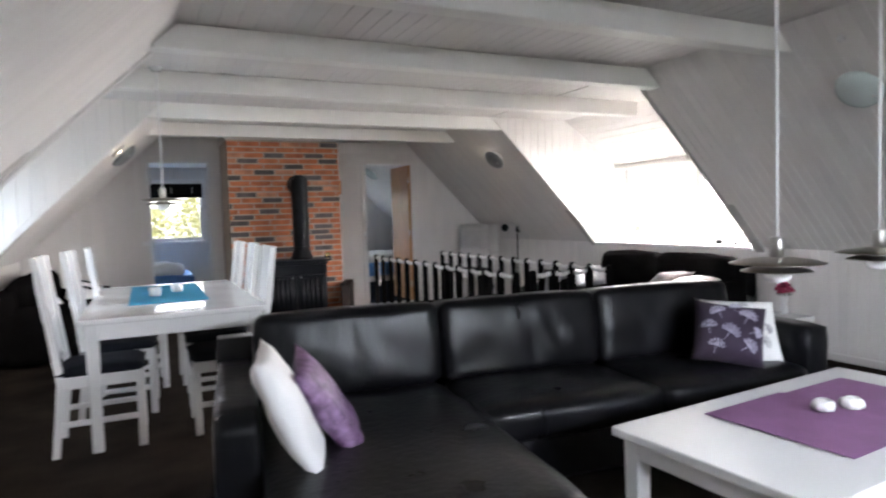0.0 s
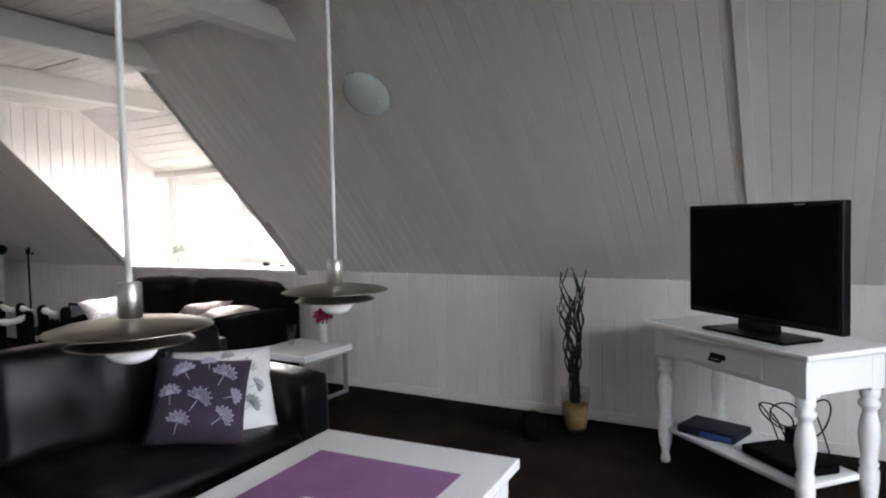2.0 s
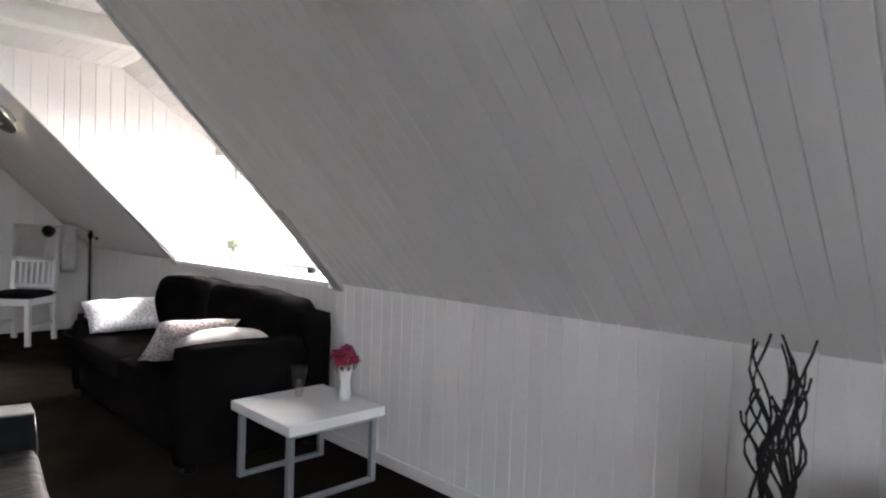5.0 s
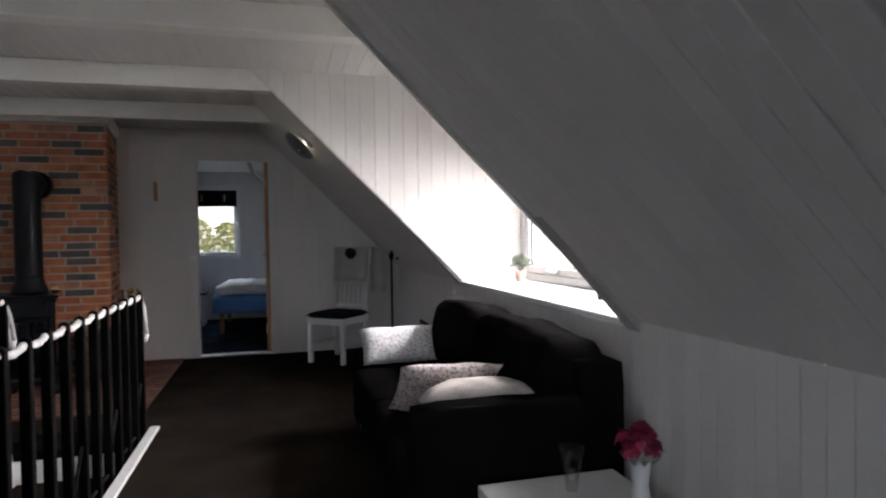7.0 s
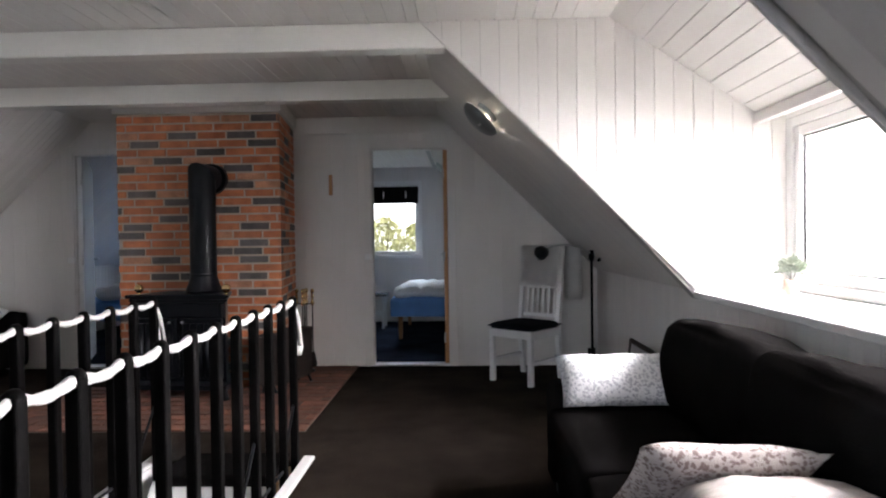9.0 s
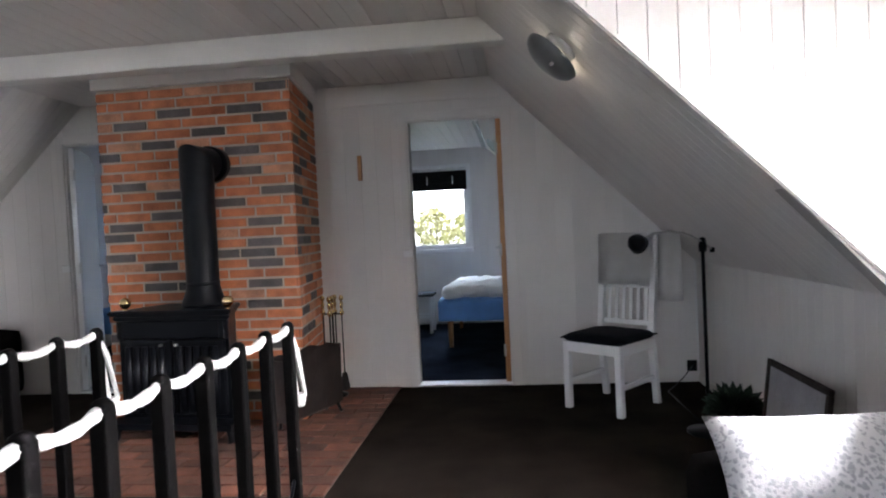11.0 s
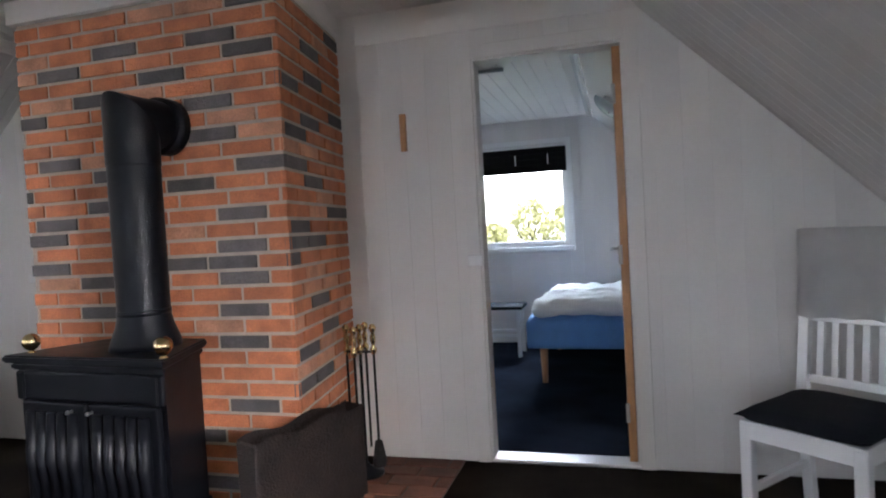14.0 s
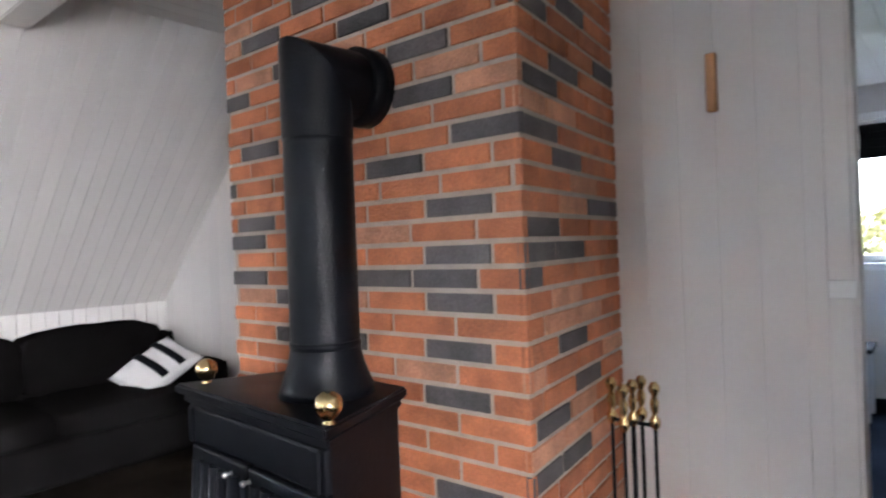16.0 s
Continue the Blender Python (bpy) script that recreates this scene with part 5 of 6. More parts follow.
def rail(name, posts, tails):
    """Black posts with eyelets, and a white rope that sags from one to the next."""
    t = thing(name, pose(0, 0, 0), "black post rail with a white rope handrail", "railing", "stair rails")
    for (x, y) in posts:
        b = bm_new()
        box(b, x - 0.019, x + 0.019, y - 0.019, y + 0.019, -0.16, POST_TOP + 0.012, 0.006, 2)
        post = part("post", b, POST_BLACK, t)
        b = bm_new()
        along = Vector((posts[-1][0] - posts[0][0], posts[-1][1] - posts[0][1], 0)).normalized() * 0.015
        tube(b, [Vector((x, y, POST_TOP + 0.004)) - along, Vector((x, y, POST_TOP + 0.006)) - along * 0.5, Vector((x, y, POST_TOP + 0.006)) + along * 0.5, Vector((x, y, POST_TOP + 0.004)) + along], [0.0165, 0.021, 0.021, 0.0165], 10)
        part("eyelet", b, POST_BLACK, post)
    for (xa, ya), (xb, yb) in zip(posts, posts[1:]):
        b = bm_new()
        tube(b, [(xa, ya, 0.10), (xb, yb, 0.34)] if (int(ya * 50) % 3 == 0) else [(xa, ya, 0.05), (xb, yb, 0.05)], 0.007, 6)
        part("tie_bar", b, IRON, t)
    b = bm_new()
    pts = []
    for (xa, ya), (xb, yb) in zip(posts, posts[1:]):
        for q in range(8):
            f = q / 8
            pts.append((xa + (xb - xa) * f, ya + (yb - ya) * f, POST_TOP + 0.006 - 0.020 * 4 * f * (1 - f)))
    x, y = posts[-1]
    pts += [(x, y, POST_TOP + 0.006)]
    rr = [0.0135 + 0.0022 * math.sin(i * 2.1) for i in range(len(pts))]
    tube(b, pts, rr, 8)
    rope = part("rope", b, ROPE, t, "thick white cotton rope")
    for dx, dy in tails:
        b = bm_new()
        for s in (-0.009, 0.012):
            tube(b, [(x, y, POST_TOP + 0.006), (x + dx * 0.5 + s, y + dy * 0.5, POST_TOP - 0.08), (x + dx + s, y + dy + s, POST_TOP - 0.25)], [0.011, 0.010, 0.009], 8)
        tube(b, [(x + dx, y + dy, POST_TOP - 0.24), (x + dx, y + dy, POST_TOP - 0.285)], [0.024, 0.015], 8)
        part("rope_tail", b, ROPE, rope)
    return t


rail("stair_rail", [(WX1 - 0.034, 6.20 - 0.2 * k) for k in range(13, -1, -1)], [(0.02, 0.035)])
rail("stair_rail", [(WX0 + 0.034, 6.20 - 0.2 * k) for k in range(13, -1, -1)], [(0.03, 0.03)])
rail("stair_rail", [(WX0 + 0.034 + 0.1464 * k, WY0 + 0.034) for k in range(1, 5)], [])

# ---- chimney breast ----
CX0, CX1, CY0, CZ = 1.465, 2.795, 7.945, 2.218
b = bm_new()
TAPER = 0.105  # the side runs in towards the wall
prism(b, [(CX0 + 0.006, CY0 + 0.006), (CX1 - 0.006, CY0 + 0.006), (CX1 - TAPER - 0.006, YN), (CX0 + 0.006, YN)], "z", 0.0, CZ - 0.002)
chimney = structure("chimney_breast", b, MORTAR, "chimney breast of orange and charcoal brick", "chimney")
b = bm_new()
prism(b, [(CX0 - 0.02, CY0 - 0.02), (CX1 + 0.02, CY0 - 0.02), (CX1 - TAPER + 0.02, YN), (CX0 - 0.02, YN)], "z", CZ, CEIL - 0.001)
structure("trim_chimney_top", b, PAINT, "white boarding above the chimney brickwork", "trim")
COURSE, BL, BH = 0.0667, 0.228, 0.0545


def brick_mesh(length, mat):
    q = bm_new()
    box(q, 0.0, length, -0.0, 0.02, 0.0, BH)
    for v in q.verts:
        if v.co.y < 0.001:
            v.co.x += 0.0025 if v.co.x < length / 2 else -0.0025
            v.co.z += 0.002 if v.co.z < BH / 2 else -0.002
    return mesh_of(q, "brick", mat)


brick_kinds = {}


def lay(parent, length, mat, m):
    key = (round(length, 3), mat.name)
    if key not in brick_kinds:
        brick_kinds[key] = brick_mesh(key[0], mat)
    ob = new("brick", brick_kinds[key])
    ob.parent = parent
    ob.matrix_world = m


# where the charcoal bricks lie in the front's courses: metres in from the corner
CHARCOAL_AT = {7: [0.21], 11: [0.24], 13: [0.23, 0.94, 0.76], 15: [0.22, 0.94], 16: [1.23, 0.53], 17: [0.22], 18: [1.23], 19: [0.21, 1.13], 20: [0.87], 21: [0.45, 1.32], 22: [0.11, 0.86], 23: [1.13], 24: [0.33], 26: [0.34, 1.24], 27: [0.91], 28: [0.56], 29: [1.1, 0.03], 30: [0.79, 0.33]}
SIDE_AT = {27: 0.09, 30: 0.38, 28: 0.40, 25: 0.33, 24: 0.15, 26: 0.71, 22: 0.14, 21: 0.33, 19: 0.61, 18: 0.13, 17: 0.33, 13: 0.33, 10: 0.16, 11: 0.45, 8: 0.09}
rng = random.Random(11)
for c in range(33):
    z = 0.006 + c * COURSE
    for face in ("front", "side"):
        run = CX1 - CX0 if face == "front" else YN - CY0
        known = CHARCOAL_AT.get(c, []) if face == "front" else [SIDE_AT[c]] if c in SIDE_AT else []
        start = (known[0] - BL / 2) % 0.24 - 0.24 if known else (0.0 if (c + (face == "side")) % 2 == 0 else -0.12) - (0.06 if c % 4 == 3 else 0.0)
        s = start
        while s < run - 0.01:
            a, e = max(0.0, s), min(run, s + BL)
            if e - a > 0.03:
                if face == "front":
                    dark = any(a <= k <= e for k in known) or rng.random() < (0.05 if 6 < c < 32 else 0.18)
                else:
                    dark = any(a <= k <= e for k in known) or rng.random() < 0.05
                out = rng.uniform(0.0, 0.0025)
                m = pose(CX1 - e, CY0 - out, z) if face == "front" else pose(CX1 + out - TAPER * a / 0.8, CY0 + a, z, 0, 0, 90 + math.degrees(math.atan2(TAPER, 0.8)))
                lay(chimney, e - a, CHARCOAL if dark else PALE_BRICK if rng.random() < 0.16 else ORANGE, m)
            s += 0.24

# brick hearth
HX0, HX1, HY0 = 1.12, 3.27, 6.78
b = bm_new()
box(b, HX0, HX1, HY0, CY0, 0.0, 0.006)
box(b, CX1 + 0.01, HX1, CY0, YN - 0.016, 0.0, 0.006)
hearth = structure("hearth_floor", b, HEARTH_JOINT, "red brick paved hearth in front of the stove", "hearth")
pavers = {}
row, y = 0, HY0
while y < YN - 0.05:
    x = HX0 - (0.12 if row % 2 else 0.0)
    while x < HX1 - 0.02:
        a, e = max(HX0, x), min(HX1, x + 0.222)
        if y + 0.1 > CY0 - 0.02:
            a = max(a, CX1 + 0.012)
        if e - a > 0.03:
            key = round(e - a, 3)
            if key not in pavers:
                q = bm_new()
                box(q, 0, key, 0, 0.104, 0, 0.014)
                for v in q.verts:
                    if v.co.z > 0.01:
                        v.co.x += 0.003 if v.co.x < key / 2 else -0.003
                        v.co.y += 0.003 if v.co.y < 0.05 else -0.003
                pavers[key] = mesh_of(q, "brick", PAVER)
            ob = new("brick", pavers[key])
            ob.parent = hearth
            ob.location = (a, y, rng.uniform(0, 0.002))
        x += 0.232
    y += 0.1145
    row += 1

# ---- stove ----
SV = pose(2.125, 7.55, 0.014, 0, 0, -4.5)
stove = thing("wood_stove", SV, "black cast iron stove with fluted doors on the brick hearth", "stove")
b = bm_new()
for front, back, y0, y1, z0, z1 in ((0.41, 0.25, -0.015, 0.385, 0.745, 0.775), (0.39, 0.235, 0.005, 0.375, 0.715, 0.744)):
    prism(b, [(-front - 0.005, y0), (front - 0.005, y0), (back - 0.005, y1), (-back - 0.005, y1)], "z", z0, z1)
bmesh.ops.bevel(b, geom=b.edges[:], offset=0.007, segments=2, affect="EDGES")
part("top_plate", b, IRON, stove)
b = bm_new()
prism(b, [(-0.37, 0.03), (0.36, 0.03), (0.215, 0.37), (-0.225, 0.37)], "z", 0.12, 0.714)
part("body", b, IRON, stove)
b = bm_new()
box(b, -0.375, 0.365, 0.008, 0.035, 0.60, 0.712, 0.01, 2)
for x in (-0.36, 0.31):
    box(b, x, x + 0.04, 0.0, 0.012, 0.60, 0.71, 0.006, 1)
part("frieze", b, IRON, stove)
for sx in (-1, 1):
    b = bm_new()
    x0, x1 = sorted((sx * 0.006, sx * 0.34))
    box(b, x0, x1, 0.002, 0.032, 0.15, 0.595, 0.008, 2)
    door = part("door", b, IRON, stove, "fluted cast iron door")
    n = 5
    for k in range(n):
        xa = x0 + 0.03 + k * (x1 - x0 - 0.06) / n
        b = bm_new()
        tube(b, [(xa + 0.026, 0.004, 0.17), (xa + 0.026, -0.004, 0.37), (xa + 0.026, 0.004, 0.56)], [0.024, 0.029, 0.024], 12)
        part("flute", b, IRON, door)
    b = bm_new()
    lathe(b, [(0.0, 0.0), (0.007, 0.0), (0.004, 0.010), (0.009, 0.018), (0.006, 0.026), (0.0, 0.027)], 14, pose(sx * 0.05, -0.015, 0.572, 90, 0, 0))
    part("knob", b, STEEL, door, "small steel knob")
b = bm_new()
prism(b, [(-0.42, -0.10), (0.42, -0.10), (0.40, 0.03), (0.24, 0.36), (-0.24, 0.36), (-0.40, 0.03)], "z", 0.085, 0.121)
part("ash_lip", b, IRON, stove)
for x, y in ((-0.36, -0.02), (0.36, -0.02), (-0.20, 0.31), (0.20, 0.31)):
    b = bm_new()
    tube(b, [(x, y, 0.09), (x * 1.04, y - 0.01, 0.05), (x * 1.07, y - 0.015, 0.0)], [0.03, 0.02, 0.026], 10)
    part("leg", b, IRON, stove)
# flue pipe
b = bm_new()
px, py = 0.105, 0.205
lathe(b, [(0.135, 0.775), (0.130, 0.80), (0.108, 0.86), (0.098, 0.905), (0.098, 0.925), (0.098, 1.48), (0.098, 1.50)], 32, Matrix.Translation((px, py, 0)))
flue = part("flue_pipe", b, IRON, stove)
# mitred elbow that runs back into the brickwork
b = bm_new()
R, ZC = 0.1005, 1.665
rings = [[], [], [], []]
for k in range(32):
    u, v = R * math.cos(math.tau * k / 32), R * math.sin(math.tau * k / 32)
    for ring, y, z in zip(rings, (py + v, py + v, py + v, py + 0.2), (1.49, ZC - v, ZC - v, ZC - v)):
        ring.append(b.verts.new((px + u, y, z)))
for low, high in ((rings[0], rings[1]), (rings[2], rings[3])):
    for k in range(32):
        b.faces.new((low[k], low[(k + 1) % 32], high[(k + 1) % 32], high[k])).smooth = True
bmesh.ops.recalc_face_normals(b, faces=b.faces[:])
part("elbow", b, IRON, flue)
b = bm_new()
tube(b, [(px, py + 0.13, ZC), (px, py + 0.195, ZC)], 0.118, 28)
part("wall_collar", b, IRON, flue)
b = bm_new()
tube(b, [(px - 0.10, py, 0.915), (px - 0.14, py, 0.915)], 0.006, 8)
tube(b, [(px, py, 0.905), (px, py, 0.925)], 0.101, 28)
part("damper", b, IRON, flue)
for x, y in ((0.372, 0.020), (-0.335, 0.055)):
    b = bm_new()
    lathe(b, [(0.0, 0.0), (0.020, 0.0), (0.018, 0.006), (0.010, 0.012), (0.026, 0.022), (0.038, 0.042), (0.040, 0.056), (0.034, 0.076), (0.018, 0.090), (0.0, 0.094)], 24)
    single("brass_ball", b, BRASS, SV @ pose(x, y, 0.772) @ Matrix.Scale(0.85, 4), "polished brass ball ornament on the stove top", "ornament", "brass balls")

# log carrier beside the chimney
LC = pose(2.838, 7.90, 0.018, 0, 0, 68)
carrier = thing("log_basket", LC, "dark brown leather log basket on the hearth", "log basket")
for sy in (-1, 1):
    b = bm_new()
    n, rows = 14, []
    for i in range(n + 1):
        u = -0.27 + 0.54 * i / n
        rows.append([b.verts.new((u, sy * (0.045 + 0.010 * q ** 0.7) + 0.012 * noise.noise((u * 6, q * 3, sy)), 0.06 + (0.385 + 0.03 * u) * q + 0.012 * math.sin(u * 23) * q)) for q in (0, 0.25, 0.5, 0.75, 1.0)])
    for r0, r1 in zip(rows, rows[1:]):
        for k in range(4):
            b.faces.new((r0[k], r0[k + 1], r1[k + 1], r1[k])).smooth = True
    bmesh.ops.solidify(b, geom=b.faces[:], thickness=0.012)
    part("side_panel", b, DARKWOOD, carrier)
b = bm_new()
box(b, -0.26, 0.26, -0.045, 0.045, 0.045, 0.062, 0.005, 1)
part("bottom", b, DARKWOOD, carrier)
for sx in (-1, 1):
    b = bm_new()
    tube(b, [(sx * 0.22, -0.075, 0.0), (sx * 0.22, -0.045, 0.05), (sx * 0.22, 0.045, 0.05), (sx * 0.22, 0.055, 0.0)], 0.012, 8)
    part("foot", b, IRON, carrier)
    b = bm_new()
    prism(b, [(-0.045, 0.06), (0.045, 0.06), (0.055, 0.437 + sx * 0.008), (-0.055, 0.437 + sx * 0.008)], "x", sx * 0.272 - 0.006, sx * 0.262 + 0.006)
    part("end_panel", b, DARKWOOD, carrier)
for k, (y, z, r) in enumerate(((0.0, 0.098, 0.034), (0.002, 0.168, 0.035), (-0.002, 0.238, 0.034))):
    b = bm_new()
    tube(b, [(-0.24, y, z), (0.0, y + 0.004, z + 0.003), (0.23, y, z)], [r, r * 1.04, r * 0.97], 12)
    single("firewood_log", b, TWIG, LC, "bark-covered firewood log in the basket", "log", "firewood logs")

# fire irons
FT = pose(2.840, 8.47, 0.018) @ Matrix.Diagonal((1, 1, 1.1, 1))
irons = thing("fire_iron_stand", FT, "black fire iron set with polished brass handles", "fire irons")
b = bm_new()
lathe(b, [(0.0, 0.0), (0.085, 0.0), (0.085, 0.012), (0.03, 0.03), (0.012, 0.05), (0.0, 0.05)], 24)
part("base", b, IRON, irons)
b = bm_new()
tube(b, [(0, 0, 0.04), (0, 0, 0.56)], 0.008, 8)
tube(b, [(-0.07, 0, 0.545), (0.07, 0, 0.545)], 0.006, 6)
tube(b, [(0, -0.07, 0.545), (0, 0.07, 0.545)], 0.006, 6)
part("pole", b, IRON, irons)
for k, (x, y) in enumerate(((-0.07, 0), (0.07, 0), (0, -0.07), (0, 0.07), (0, 0))):
    b = bm_new()
    tube(b, [(x, y, 0.10), (x, y, 0.57)], 0.006, 6)
    tool = part("tool", b, IRON, irons)
    if k == 0:
        q = bm_new()
        box(q, x - 0.03, x + 0.03, y - 0.006, y + 0.006, 0.05, 0.16, 0.004, 1)
        part("shovel_blade", q, IRON, tool)
    if k == 1:
        q = bm_new()
        lathe(q, [(0.03, 0.04), (0.035, 0.06), (0.018, 0.15), (0.0, 0.16)], 12, Matrix.Translation((x, y, 0)))
        part("brush", q, TWIG, tool)
    b = bm_new()
    lathe(b, [(0.006, 0.53), (0.016, 0.545), (0.017, 0.56), (0.008, 0.575), (0.012, 0.59), (0.014, 0.61), (0.008, 0.628), (0.016, 0.64), (0.018, 0.652), (0.010, 0.666), (0.0, 0.668)], 14, Matrix.Translation((x, y, 0)))
    part("brass_handle", b, BRASS, tool)

# wooden peg board piece on the wall
b = bm_new()
box(b, -0.016, 0.016, -0.022, 0.0, -0.095, 0.095, 0.003, 1)
single("wall_thermometer", b, WOOD, pose(3.035, YN - 0.001, 1.69), "slim pine wall thermometer on the white wall", "thermometer")

# floor lamp by the chair
lamp = thing("floor_lamp", pose(5.20, 7.62, 0), "black floor lamp with an arched arm", "floor lamp")
b = bm_new()
lathe(b, [(0.0, 0.0), (0.115, 0.0), (0.115, 0.012), (0.02, 0.022), (0.0, 0.022)], 28)
part("base", b, IRON, lamp)
b = bm_new()
tube(b, [(0, 0, 0.02), (0, 0, 1.05)], 0.010, 10)
part("pole", b, IRON, lamp)
b = bm_new()
lathe(b, [(0.0, 1.0), (0.020, 1.0), (0.022, 1.03), (0.016, 1.075), (0.0, 1.08)], 14)
part("joint", b, IRON, lamp)
b = bm_new()
tube(b, [(0.06, 0.045, 1.01), (0.03, 0.022, 1.03), (0, 0, 1.055), (-0.10, -0.08, 1.10), (-0.22, -0.18, 1.125), (-0.32, -0.27, 1.115), (-0.395, -0.335, 1.085)], 0.006, 8)
part("arm", b, STEEL, lamp)
b = bm_new()
lathe(b, [(0.012, 0.075), (0.03, 0.065), (0.055, 0.03), (0.062, -0.02), (0.058, -0.02), (0.05, 0.03), (0.0, 0.055)][::-1], 24, Matrix.Translation((-0.410, -0.350, 1.07)) @ Matrix.Rotation(radians(62), 4, (0.7, -0.7, 0)) @ Matrix.Scale(0.8, 4))
part("shade", b, IRON, lamp)
b = bm_new()
lathe(b, [(0.0, -0.015), (0.014, -0.012), (0.014, 0.012), (0.0, 0.015)], 12, Matrix.Translation((0.065, 0.05, 1.005)))
part("counterweight", b, IRON, lamp)

# white cloth thrown over the chair's back
cloth = thing("hanging_cloth", pose(4.757, 8.166, 0, 0, 0, -41.4), "white cotton cloth thrown over the chair back", "cloth")


def sheet(x0, x1, path, seed, wave):
    """A cloth that follows path, a row of (y, z), between x0 and x1."""
    q, n, rows = bm_new(), 22, []
    for i in range(n + 1):
        u = x0 + (x1 - x0) * i / n
        rows.append([q.verts.new((u + 0.012 * noise.noise((u * 5, k * 0.4, seed)), y + wave * math.sin(u * 34 + 5 * noise.noise((u * 6, seed, 1.0)) + seed + k * 0.25) * min(1.0, 0.15 + k / 6), z + 0.012 * noise.noise((u * 9, seed, 0)) * k / 4)) for k, (y, z) in enumerate(path)])
    for r0, r1 in zip(rows, rows[1:]):
        for a, c, d, e in zip(r0, r0[1:], r1[1:], r1):
            q.faces.new((a, c, d, e)).smooth = True
    bmesh.ops.solidify(q, geom=q.faces[:], thickness=0.005)
    return q


part("front_fall", sheet(-0.215, 0.195, [(0.285, 1.112), (0.262, 1.108), (0.247, 1.05), (0.236, 0.98), (0.226, 0.90), (0.216, 0.82), (0.206, 0.765)], 1.0, 0.014), WHITE_CLOTH, cloth)
part("back_fall", sheet(0.19, 0.345, [(0.285, 1.112), (0.300, 1.105), (0.305, 1.03), (0.308, 0.93), (0.312, 0.83), (0.316, 0.74), (0.318, 0.66)], 2.0, 0.028), WHITE_CLOTH, cloth)
# socket and flex near the floor
b = bm_new()
box(b, -0.035, 0.035, -0.018, 0.0, -0.04, 0.04, 0.006, 2)
single("wall_socket", b, BLACK, pose(5.42, YN - 0.001, 0.12), "black wall socket and plug near the floor", "socket")
b = bm_new()
tube(b, [(5.42, YN - 0.02, 0.12), (5.33, YN - 0.10, 0.05), (5.18, YN - 0.3, 0.012), (5.19, 8.1, 0.010), (5.20, 7.72, 0.012)], 0.004, 6)
single("lamp_cable", b, BLACK, Matrix(), "thin black lamp cable on the carpet", "cable")


# framed panel leaning on the knee wall
panel = thing("leaning_picture", pose(5.31, 6.93, 0.004, 0, 7, 0), "dark framed grey picture leaning against the knee wall", "picture")
b = bm_new()
for y0, y1, z0, z1 in ((-0.30, 0.30, 0.0, 0.028), (-0.30, 0.30, 0.462, 0.49), (-0.30, -0.272, 0.028, 0.462), (0.272, 0.30, 0.028, 0.462)):
    box(b, 0.0, 0.022, y0, y1, z0, z1, 0.003, 1)
part("frame", b, DARKWOOD, panel)
b = bm_new()
box(b, 0.008, 0.016, -0.272, 0.272, 0.028, 0.462)
part("board", b, GREY_PRINT, panel, "plain grey picture surface")


# plants
def bushy_plant(name, m, r, h, count, leaf_mat, pot_prof, pot_mat, label, seed, leaf=0.02):
    t = thing(name, m, label, "plant")
    q = bm_new()
    lathe(q, pot_prof, 20)
    part("pot", q, pot_mat, t)
    rr = random.Random(seed)
    q = bm_new()
    z0 = pot_prof[-1][1]
    for _ in range(count):
        th, ph, k = rr.uniform(0, 6.28), math.acos(rr.uniform(-0.3, 1)), rr.random() ** 0.4
        d = Vector((math.cos(th) * math.sin(ph), math.sin(th) * math.sin(ph), math.cos(ph)))
        p = Vector((d.x * r * k, d.y * r * k, z0 + h * 0.4 + d.z * h * 0.5 * k))
        u = Vector((rr.gauss(0, 1), rr.gauss(0, 1), rr.gauss(0, 1))).normalized()
        w = (d + u).cross(u).normalized()
        s = leaf * rr.uniform(0.6, 1.3)
        q.faces.new([q.verts.new(p + v) for v in (-d * s, w * s * 0.45, d * s, -w * s * 0.45)])
    part("foliage", q, leaf_mat, t)
    q = bm_new()
    for k in range(5):
        a = k * 1.26
        tube(q, [(0, 0, z0 - 0.02), (r * 0.4 * math.cos(a), r * 0.4 * math.sin(a), z0 + h * 0.5)], [0.003, 0.001], 5)
    part("stems", q, TWIG, t)


bushy_plant("sill_plant", pose(5.80, 5.98, SILL + 0.001), 0.066, 0.13, 420, LEAF, [(0.0, 0.0), (0.028, 0.0), (0.036, 0.075), (0.032, 0.075), (0.0, 0.068)], TERRACOTTA, "small grey-green plant in a pale pot on the sill", 3, 0.014)
bushy_plant("floor_plant", pose(5.26, 7.38, 0), 0.14, 0.22, 460, DARKLEAF, [(0.0, 0.0), (0.06, 0.0), (0.085, 0.13), (0.08, 0.13), (0.0, 0.11)], BLACK, "dark green leafy plant in a black pot", 4, 0.032)
# small items on the sill
b = bm_new()
lathe(b, [(0.0, 0.0), (0.03, 0.0), (0.034, 0.03), (0.02, 0.04), (0.0, 0.04)], 18)
single("sill_bowl", b, BLACK, pose(5.72, 4.72, SILL + 0.001), "small dark bowl on the window sill", "bowl")
b = bm_new()
box(b, -0.05, 0.05, -0.02, 0.02, 0.0, 0.022, 0.006, 2)
single("sill_tin", b, DARKWOOD, pose(5.70, 4.50, SILL + 0.001, 0, 0, 25), "small dark flat tin on the window sill", "tin")


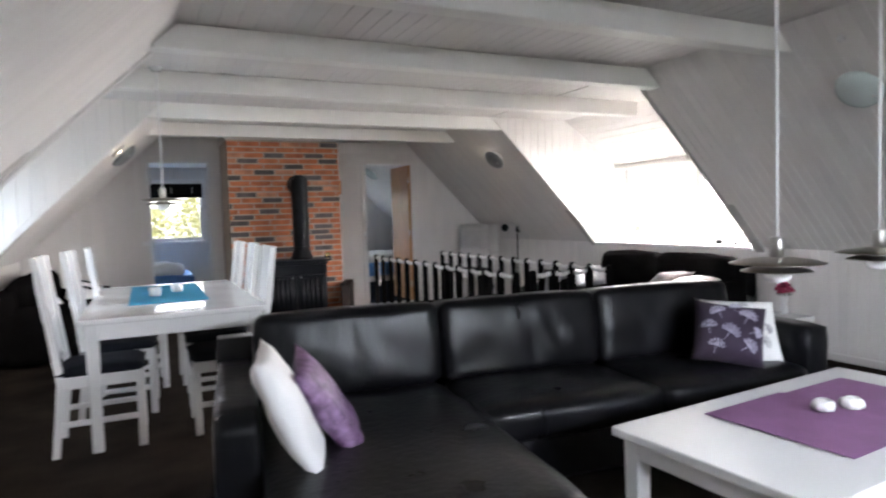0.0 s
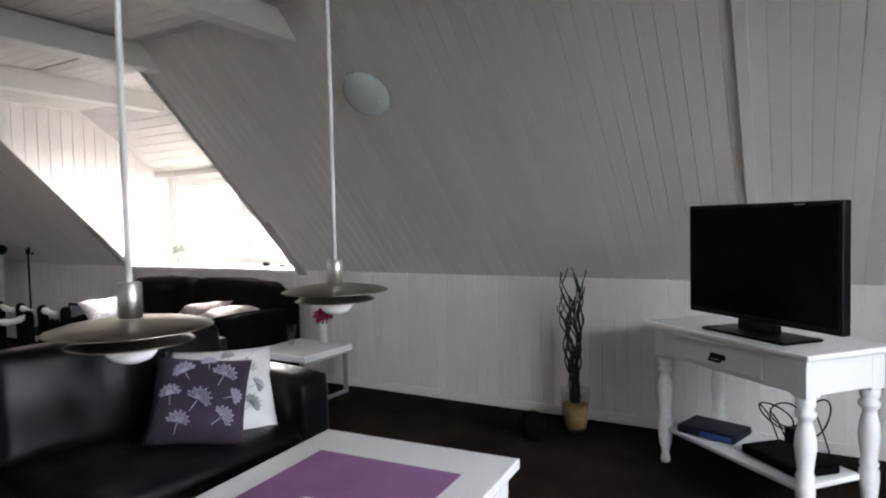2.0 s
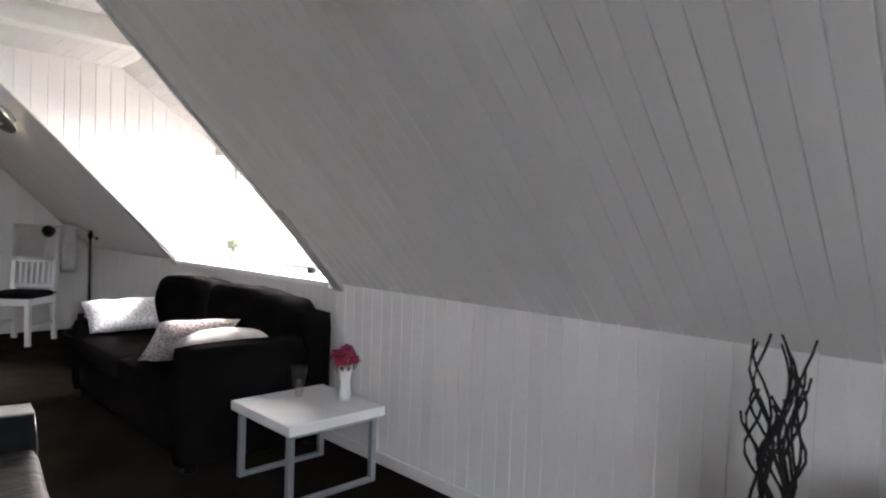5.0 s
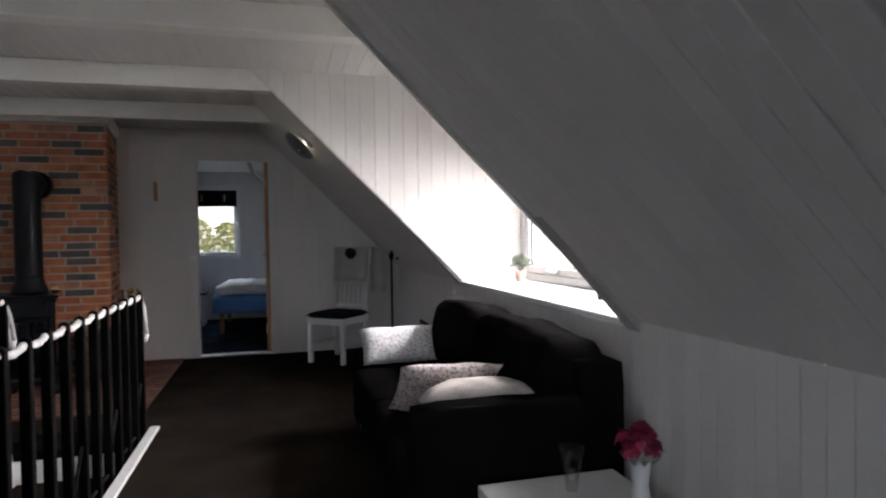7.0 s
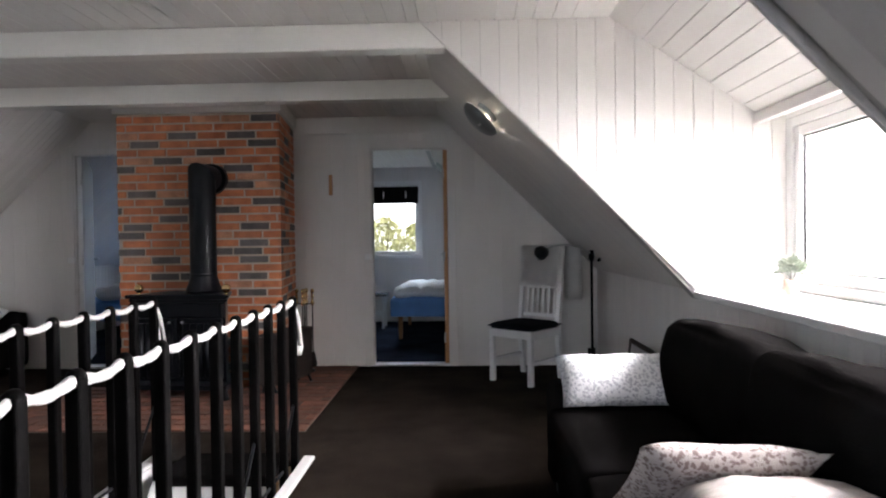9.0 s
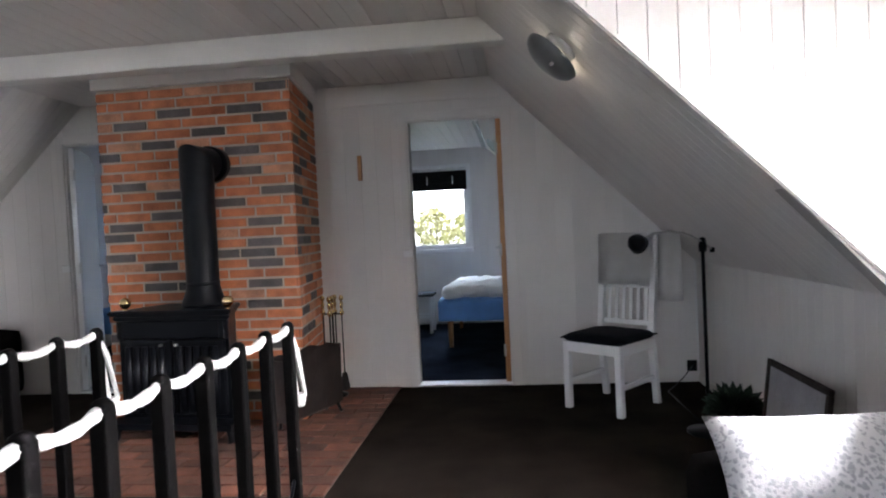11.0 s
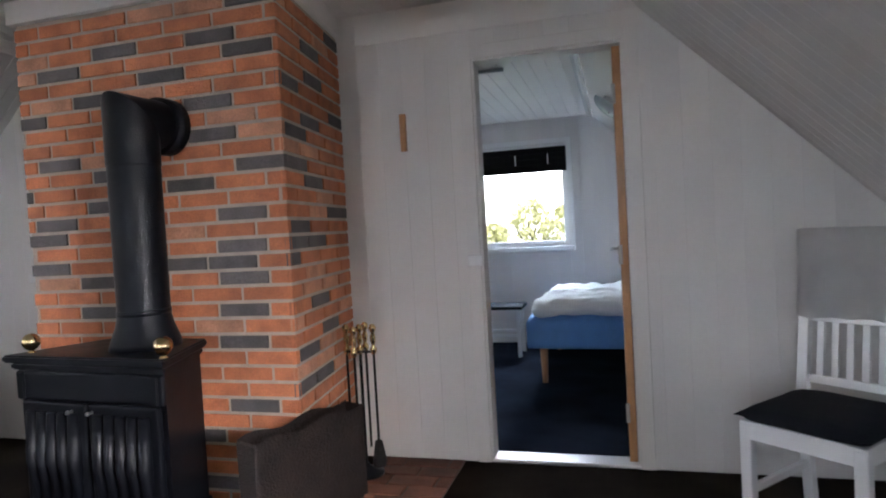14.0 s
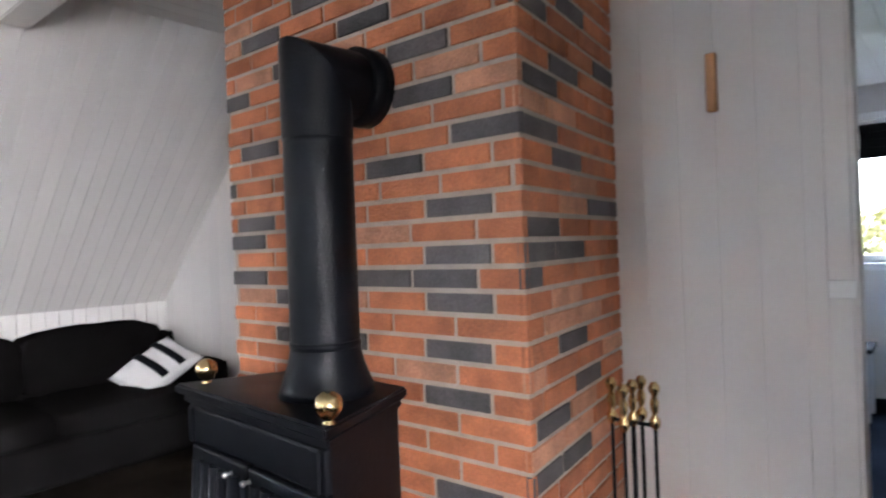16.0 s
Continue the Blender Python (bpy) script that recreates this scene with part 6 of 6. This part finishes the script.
# ---- bedrooms ----
def bed(m, w, l, label):
    """Head at +y; the near end at y = 0."""
    t = thing("bed", m, label, "bed")
    part("mattress", dim_box(0, w, 0, l, 0.26, 0.50, 0.05, seed=71, amp=0.006), BLUE, t, "blue fitted cover")
    for x in (0.12, w - 0.12):
        for y in (0.14, l - 0.14):
            q = bm_new()
            lathe(q, [(0.0, 0.0), (0.020, 0.0), (0.030, 0.27), (0.0, 0.27)], 16, Matrix.Translation((x, y, 0)))
            part("leg", q, WOOD, t, "tapered pine leg")
    return t


def duvet(m, w, d, h, seed):
    q = dim_box(-w / 2, w / 2, -d / 2, d / 2, 0, h, h * 0.48, amp=0.035, seed=seed, cuts=28, bulge=0.02)
    for v in q.verts:
        v.co.z += (0.022 * noise.noise((v.co.x * 11 + seed, v.co.y * 17, 0.5)) + 0.010 * noise.noise((v.co.x * 27, v.co.y * 30 + seed, 2.0))) * (v.co.z > h * 0.5)
    single("duvet", q, WHITE_CLOTH, m, "folded white duvet on the blue bed", "duvet", "duvets")


bed(pose(3.38, 10.20, 0), 2.0, 1.5, "bed with a blue cover and pine legs")
duvet(pose(4.13, 10.56, 0.495), 1.38, 0.5, 0.12, 80)
duvet(pose(4.17, 11.22, 0.495), 1.38, 0.5, 0.12, 85)
bed(pose(-0.55, 10.1, 0), 1.75, 1.5, "bed with a blue cover in the other bedroom")
duvet(pose(0.45, 10.5, 0.495), 1.2, 0.5, 0.16, 90)
stool = thing("stool", pose(3.02, 11.35, 0), "white painted stool with a blue top by the wall", "stool")
b = bm_new()
box(b, -0.20, 0.20, -0.17, 0.17, 0.43, 0.46, 0.008, 2)
part("seat", b, NAVY, stool)
for x in (-0.16, 0.16):
    for y in (-0.13, 0.13):
        b = bm_new()
        box(b, x - 0.018, x + 0.018, y - 0.018, y + 0.018, 0, 0.43, 0.003, 1)
        part("leg", b, GLOSS, stool)
for y in (-0.13, 0.13):
    b = bm_new()
    box(b, -0.14, 0.14, y - 0.008, y + 0.008, 0.18, 0.21, 0.002, 1)
    part("stretcher", b, GLOSS, stool)
b = bm_new()
tube(b, [(2.95, 9.75, LOW - 0.013), (3.40, 9.75, LOW - 0.013)], 0.012, 8)
tube(b, [(3.20, 9.75, LOW - 0.013), (3.20, 9.45, LOW - 0.013)], 0.010, 8)
single("ceiling_spot_rail", b, GREYMETAL, Matrix(), "grey metal lamp rail under the bedroom ceiling", "ceiling lamp")

wall_globe((BEDX + 0.22, 10.34, LOW - 0.1915), Vector((-0.66, 0, -0.75)), OPAL, "frosted glass dome reading lamp on the bedroom slope")
